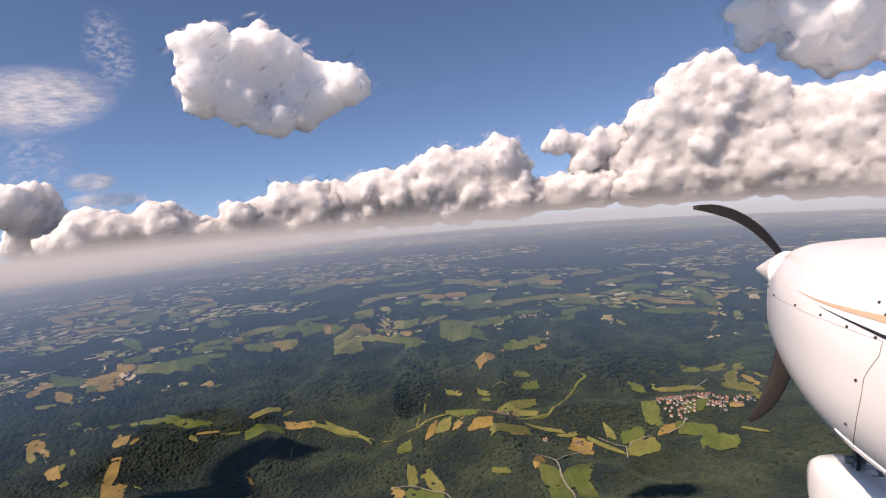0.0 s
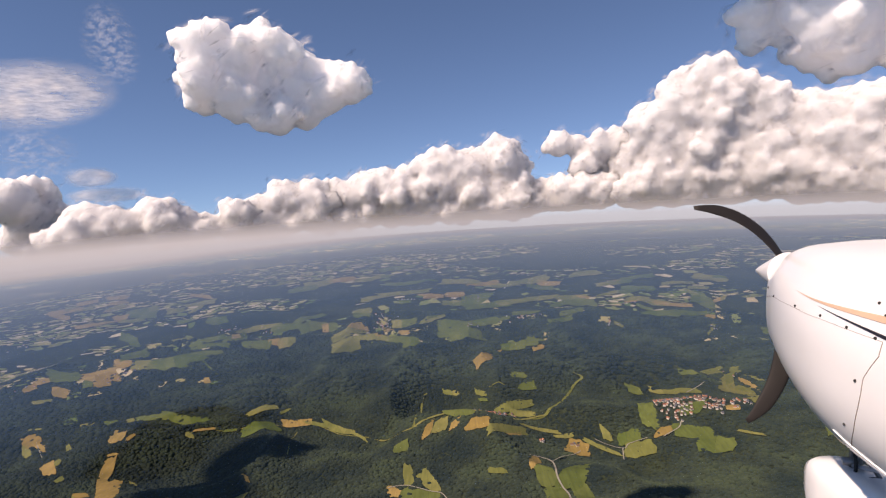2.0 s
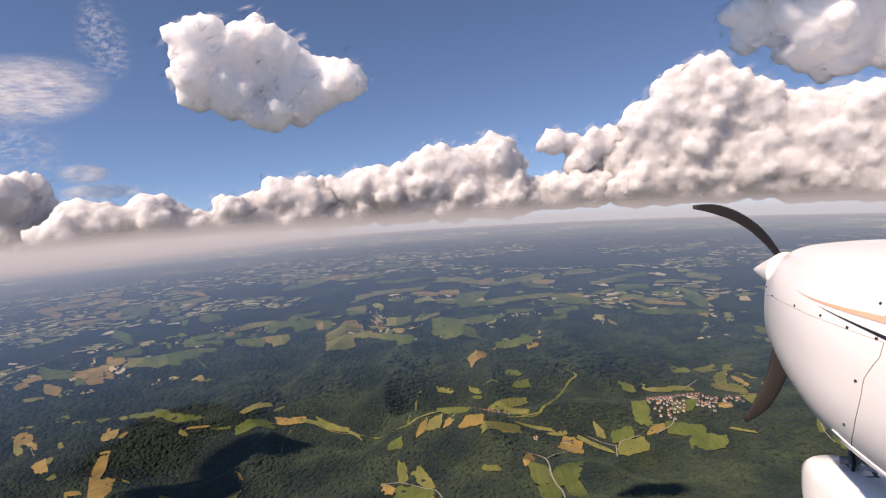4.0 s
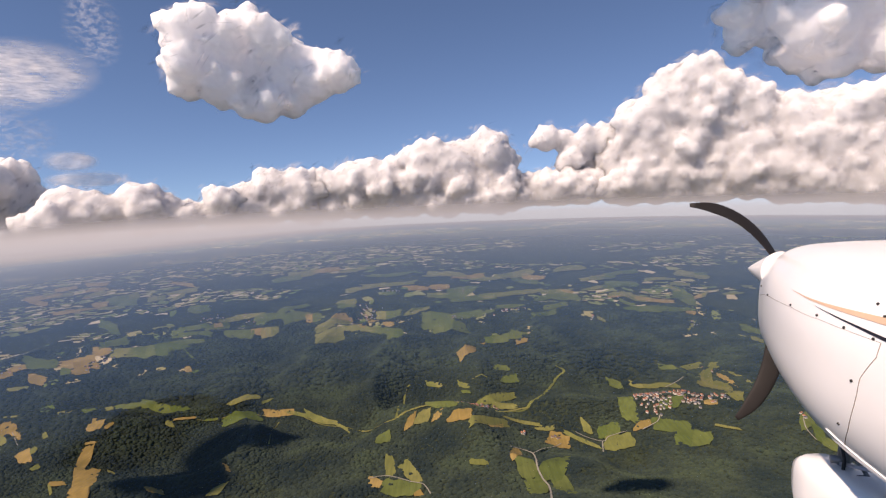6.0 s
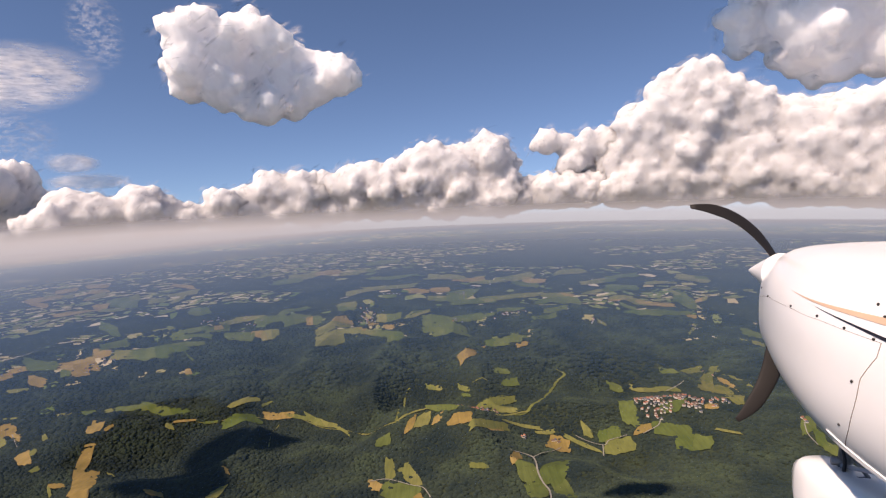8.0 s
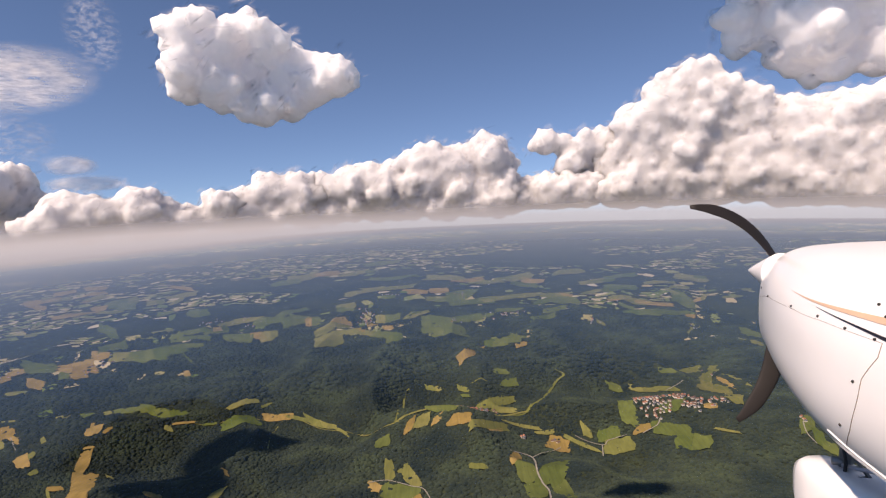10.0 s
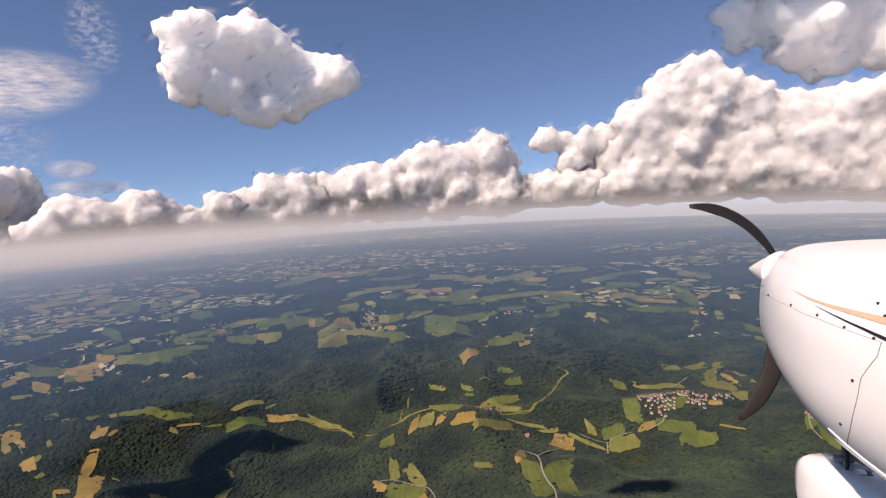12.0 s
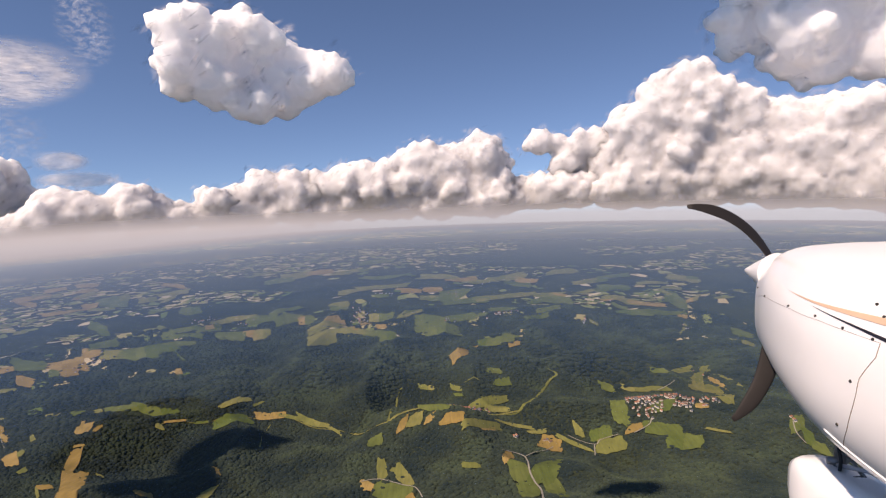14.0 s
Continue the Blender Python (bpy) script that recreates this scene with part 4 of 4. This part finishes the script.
def loft(bm, rings, cap=True):
    rows = [[bm.verts.new(p) for p in ring] for ring in rings]
    n = len(rows[0])
    for a, b in zip(rows, rows[1:]):
        for j in range(n):
            bm.faces.new((a[j], a[(j + 1) % n], b[(j + 1) % n], b[j]))
    if cap:
        bm.faces.new(rows[0][::-1])
        bm.faces.new(rows[-1])
    bmesh.ops.recalc_face_normals(bm, faces=bm.faces[:])
    for f in bm.faces:
        f.smooth = True


def cowling():
    bm = bmesh.new()
    stops = [0.26 + 2.34 * (k / 54) ** 1.5 for k in range(55)]
    rings = [[skin(s, a) for a in np.arange(0, 360, 3)] for s in stops]
    nose = [p.lerp(Vector((0, -0.25, -0.19)), 0.25) + Vector((0, 0.012, 0)) for p in rings[0]]
    loft(bm, [nose] + rings)
    return part("cowling", bm, WHITE, plane)


COWL = cowling()


def band(name, s0, s1, edge_a, edge_b, material, parent, label="", proud=0.0025, n=24):
    """A strip on the cowling between two angles that glide from the first to the second pair."""
    bm = bmesh.new()
    rows = []
    for k in range(n + 1):
        s = s0 + (s1 - s0) * k / n
        a, b = edge_a[0] + (edge_a[1] - edge_a[0]) * k / n, edge_b[0] + (edge_b[1] - edge_b[0]) * k / n
        rows.append([bm.verts.new(skin(s, a + (b - a) * j / 3, proud)) for j in range(4)])
    for p, q in zip(rows, rows[1:]):
        for j in range(3):
            bm.faces.new((p[j], p[j + 1], q[j + 1], q[j]))
    for f in bm.faces:
        f.smooth = True
    return part(name, bm, material, parent, label)


band("peach_stripe", 0.90, 1.70, (152.6, 156.8), (152.7, 160.0), PEACH, COWL, "tapering peach coloured stripe")
band("black_stripe", 1.147, 1.70, (156.5, 164.8), (156.6, 166.4), BLACK, COWL, "tapering black stripe")


def wire(name, pts, r, material, parent, label=""):
    bm = bmesh.new()
    rings = []
    for i, p in enumerate(pts):
        way = (pts[min(i + 1, len(pts) - 1)] - pts[max(i - 1, 0)]).normalized()
        side = way.orthogonal().normalized()
        up = way.cross(side)
        rings.append([p + side * r * math.cos(a) + up * r * math.sin(a) for a in np.linspace(0, 2 * math.pi, 8, endpoint=False)])
    loft(bm, rings)
    return part(name, bm, material, parent, label)


def traced(stops, n=10, proud=0.0005):
    pts = []
    for (s0, a0), (s1, a1) in zip(stops, stops[1:]):
        pts += [skin(s0 + (s1 - s0) * k / n, a0 + (a1 - a0) * k / n, proud) for k in range(n)]
    return pts + [skin(*stops[-1], proud)]


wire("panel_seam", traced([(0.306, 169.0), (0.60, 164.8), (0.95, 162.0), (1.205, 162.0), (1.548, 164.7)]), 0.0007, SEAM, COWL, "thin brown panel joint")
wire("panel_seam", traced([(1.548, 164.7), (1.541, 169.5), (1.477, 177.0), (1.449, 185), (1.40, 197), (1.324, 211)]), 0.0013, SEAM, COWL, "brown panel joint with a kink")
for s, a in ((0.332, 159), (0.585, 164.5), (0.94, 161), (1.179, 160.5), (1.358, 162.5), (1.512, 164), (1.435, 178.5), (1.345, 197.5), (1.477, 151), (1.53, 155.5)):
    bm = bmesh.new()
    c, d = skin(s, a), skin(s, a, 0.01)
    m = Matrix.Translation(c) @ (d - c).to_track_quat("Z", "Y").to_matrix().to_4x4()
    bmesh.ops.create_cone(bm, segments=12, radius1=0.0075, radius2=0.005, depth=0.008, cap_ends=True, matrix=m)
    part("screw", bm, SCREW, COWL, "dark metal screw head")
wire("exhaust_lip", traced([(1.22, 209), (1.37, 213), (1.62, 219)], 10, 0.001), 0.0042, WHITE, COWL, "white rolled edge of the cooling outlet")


def spinner():
    bm = bmesh.new()
    rings = []
    for k in range(1, 20):
        t = k / 19
        r = 0.125 * t ** 0.9
        rings.append([Vector((r * math.cos(a), -0.30 * t, r * math.sin(a))) for a in np.linspace(0, 2 * math.pi, 32, endpoint=False)])
    loft(bm, rings)
    return part("spinner", bm, WHITE, plane, "white pointed propeller spinner")


SPINNER = spinner()


def blade(points, widths, label):
    """A propeller blade along points in the disc (right, up), with its widths; curved and twisted towards the tip."""
    bm = bmesh.new()
    rings = []
    n = 18
    for k in range(n + 1):
        t = k / n
        (ax, az), (bx, bz), (cx, cz) = points
        p = Vector(((1 - t) ** 2 * ax + 2 * t * (1 - t) * bx + t * t * cx, 0, (1 - t) ** 2 * az + 2 * t * (1 - t) * bz + t * t * cz))
        w = Vector((2 * (1 - t) * (bx - ax) + 2 * t * (cx - bx), 0, 2 * (1 - t) * (bz - az) + 2 * t * (cz - bz))).normalized()
        side = Vector((w.z, 0, -w.x))
        twist = radians(40 - 22 * t)
        chord = side * math.cos(twist) + Vector((0, 1, 0)) * math.sin(twist)
        thick = w.cross(chord)
        wide = np.interp(t, (0, 0.35, 0.8, 1.0), widths) / 2
        rings.append([p + Vector((0, -0.22, 0)) + chord * wide * math.cos(a) + thick * wide * 0.16 * math.sin(a) for a in np.linspace(0, 2 * math.pi, 14, endpoint=False)])
    loft(bm, rings)
    return part("propeller_blade", bm, DARK, SPINNER, label)


blade([(0.071, 0.003), (-0.144, 0.399), (-0.533, 0.399)], (0.08, 0.10, 0.072, 0.025), "dark brown curved propeller blade")
blade([(0.06, -0.15), (0.09, -0.70), (-0.202, -0.91)], (0.08, 0.115, 0.088, 0.03), "dark brown curved propeller blade")
blade([(0.06, 0.0), (0.50, 0.10), (0.85, -0.05)], (0.06, 0.10, 0.09, 0.04), "dark brown curved propeller blade")


def wheel_fairing():
    """Nose wheel fairing: a blunt drop with a firm shoulder line."""
    bm = bmesh.new()
    rings = []
    for t, w, zt, zb in ((0.0, 0.03, -1.13, -1.20), (0.03, 0.08, -1.05, -1.27), (0.10, 0.12, -1.005, -1.33), (0.22, 0.145, -0.985, -1.38), (0.40, 0.15, -0.985, -1.40), (0.60, 0.135, -1.00, -1.39), (0.80, 0.09, -1.05, -1.34), (0.98, 0.02, -1.12, -1.22)):
        mid = (zt + zb) / 2 + 0.03
        ring = []
        for a in np.linspace(0, 2 * math.pi, 40, endpoint=False):
            c, k = math.cos(a), math.sin(a)
            ring.append(Vector((math.copysign(abs(c) ** 0.55, c) * w, -0.50 - t * 0.95, mid + math.copysign(abs(k) ** 0.55, k) * (zt - zb) / 2)))
        rings.append(ring)
    loft(bm, rings)
    return part("wheel_fairing", bm, WHITE, plane, "white nose wheel fairing")


wheel_fairing()
wire("gear_leg", [Vector((0, -0.80, -0.72)), Vector((0, -0.79, -0.86)), Vector((0, -0.77, -1.02))], 0.03, STEEL, plane, "grey metal nose gear leg")
wire("torque_link", [Vector((-0.02, -0.80, -0.84)), Vector((-0.03, -0.95, -0.93)), Vector((-0.02, -0.80, -1.00))], 0.012, STEEL, plane, "grey steel scissor link")
wire("brake_line", [Vector((-0.04, -0.80, -0.80)), Vector((-0.05, -0.84, -0.90)), Vector((-0.04, -0.82, -1.00))], 0.008, RUBBER, plane, "black rubber hose")
wire("steering_rod", [Vector((-0.03, -0.80, -0.94)), Vector((-0.03, -0.95, -0.90)), Vector((-0.03, -1.10, -0.865))], 0.011, GREY, plane, "pale grey nose wheel steering rod")
wire("fork", [Vector((-0.055, -0.76, -0.93)), Vector((0.0, -0.79, -0.925)), Vector((0.055, -0.76, -0.93))], 0.022, STEEL, plane, "dull steel gear fork bracket")
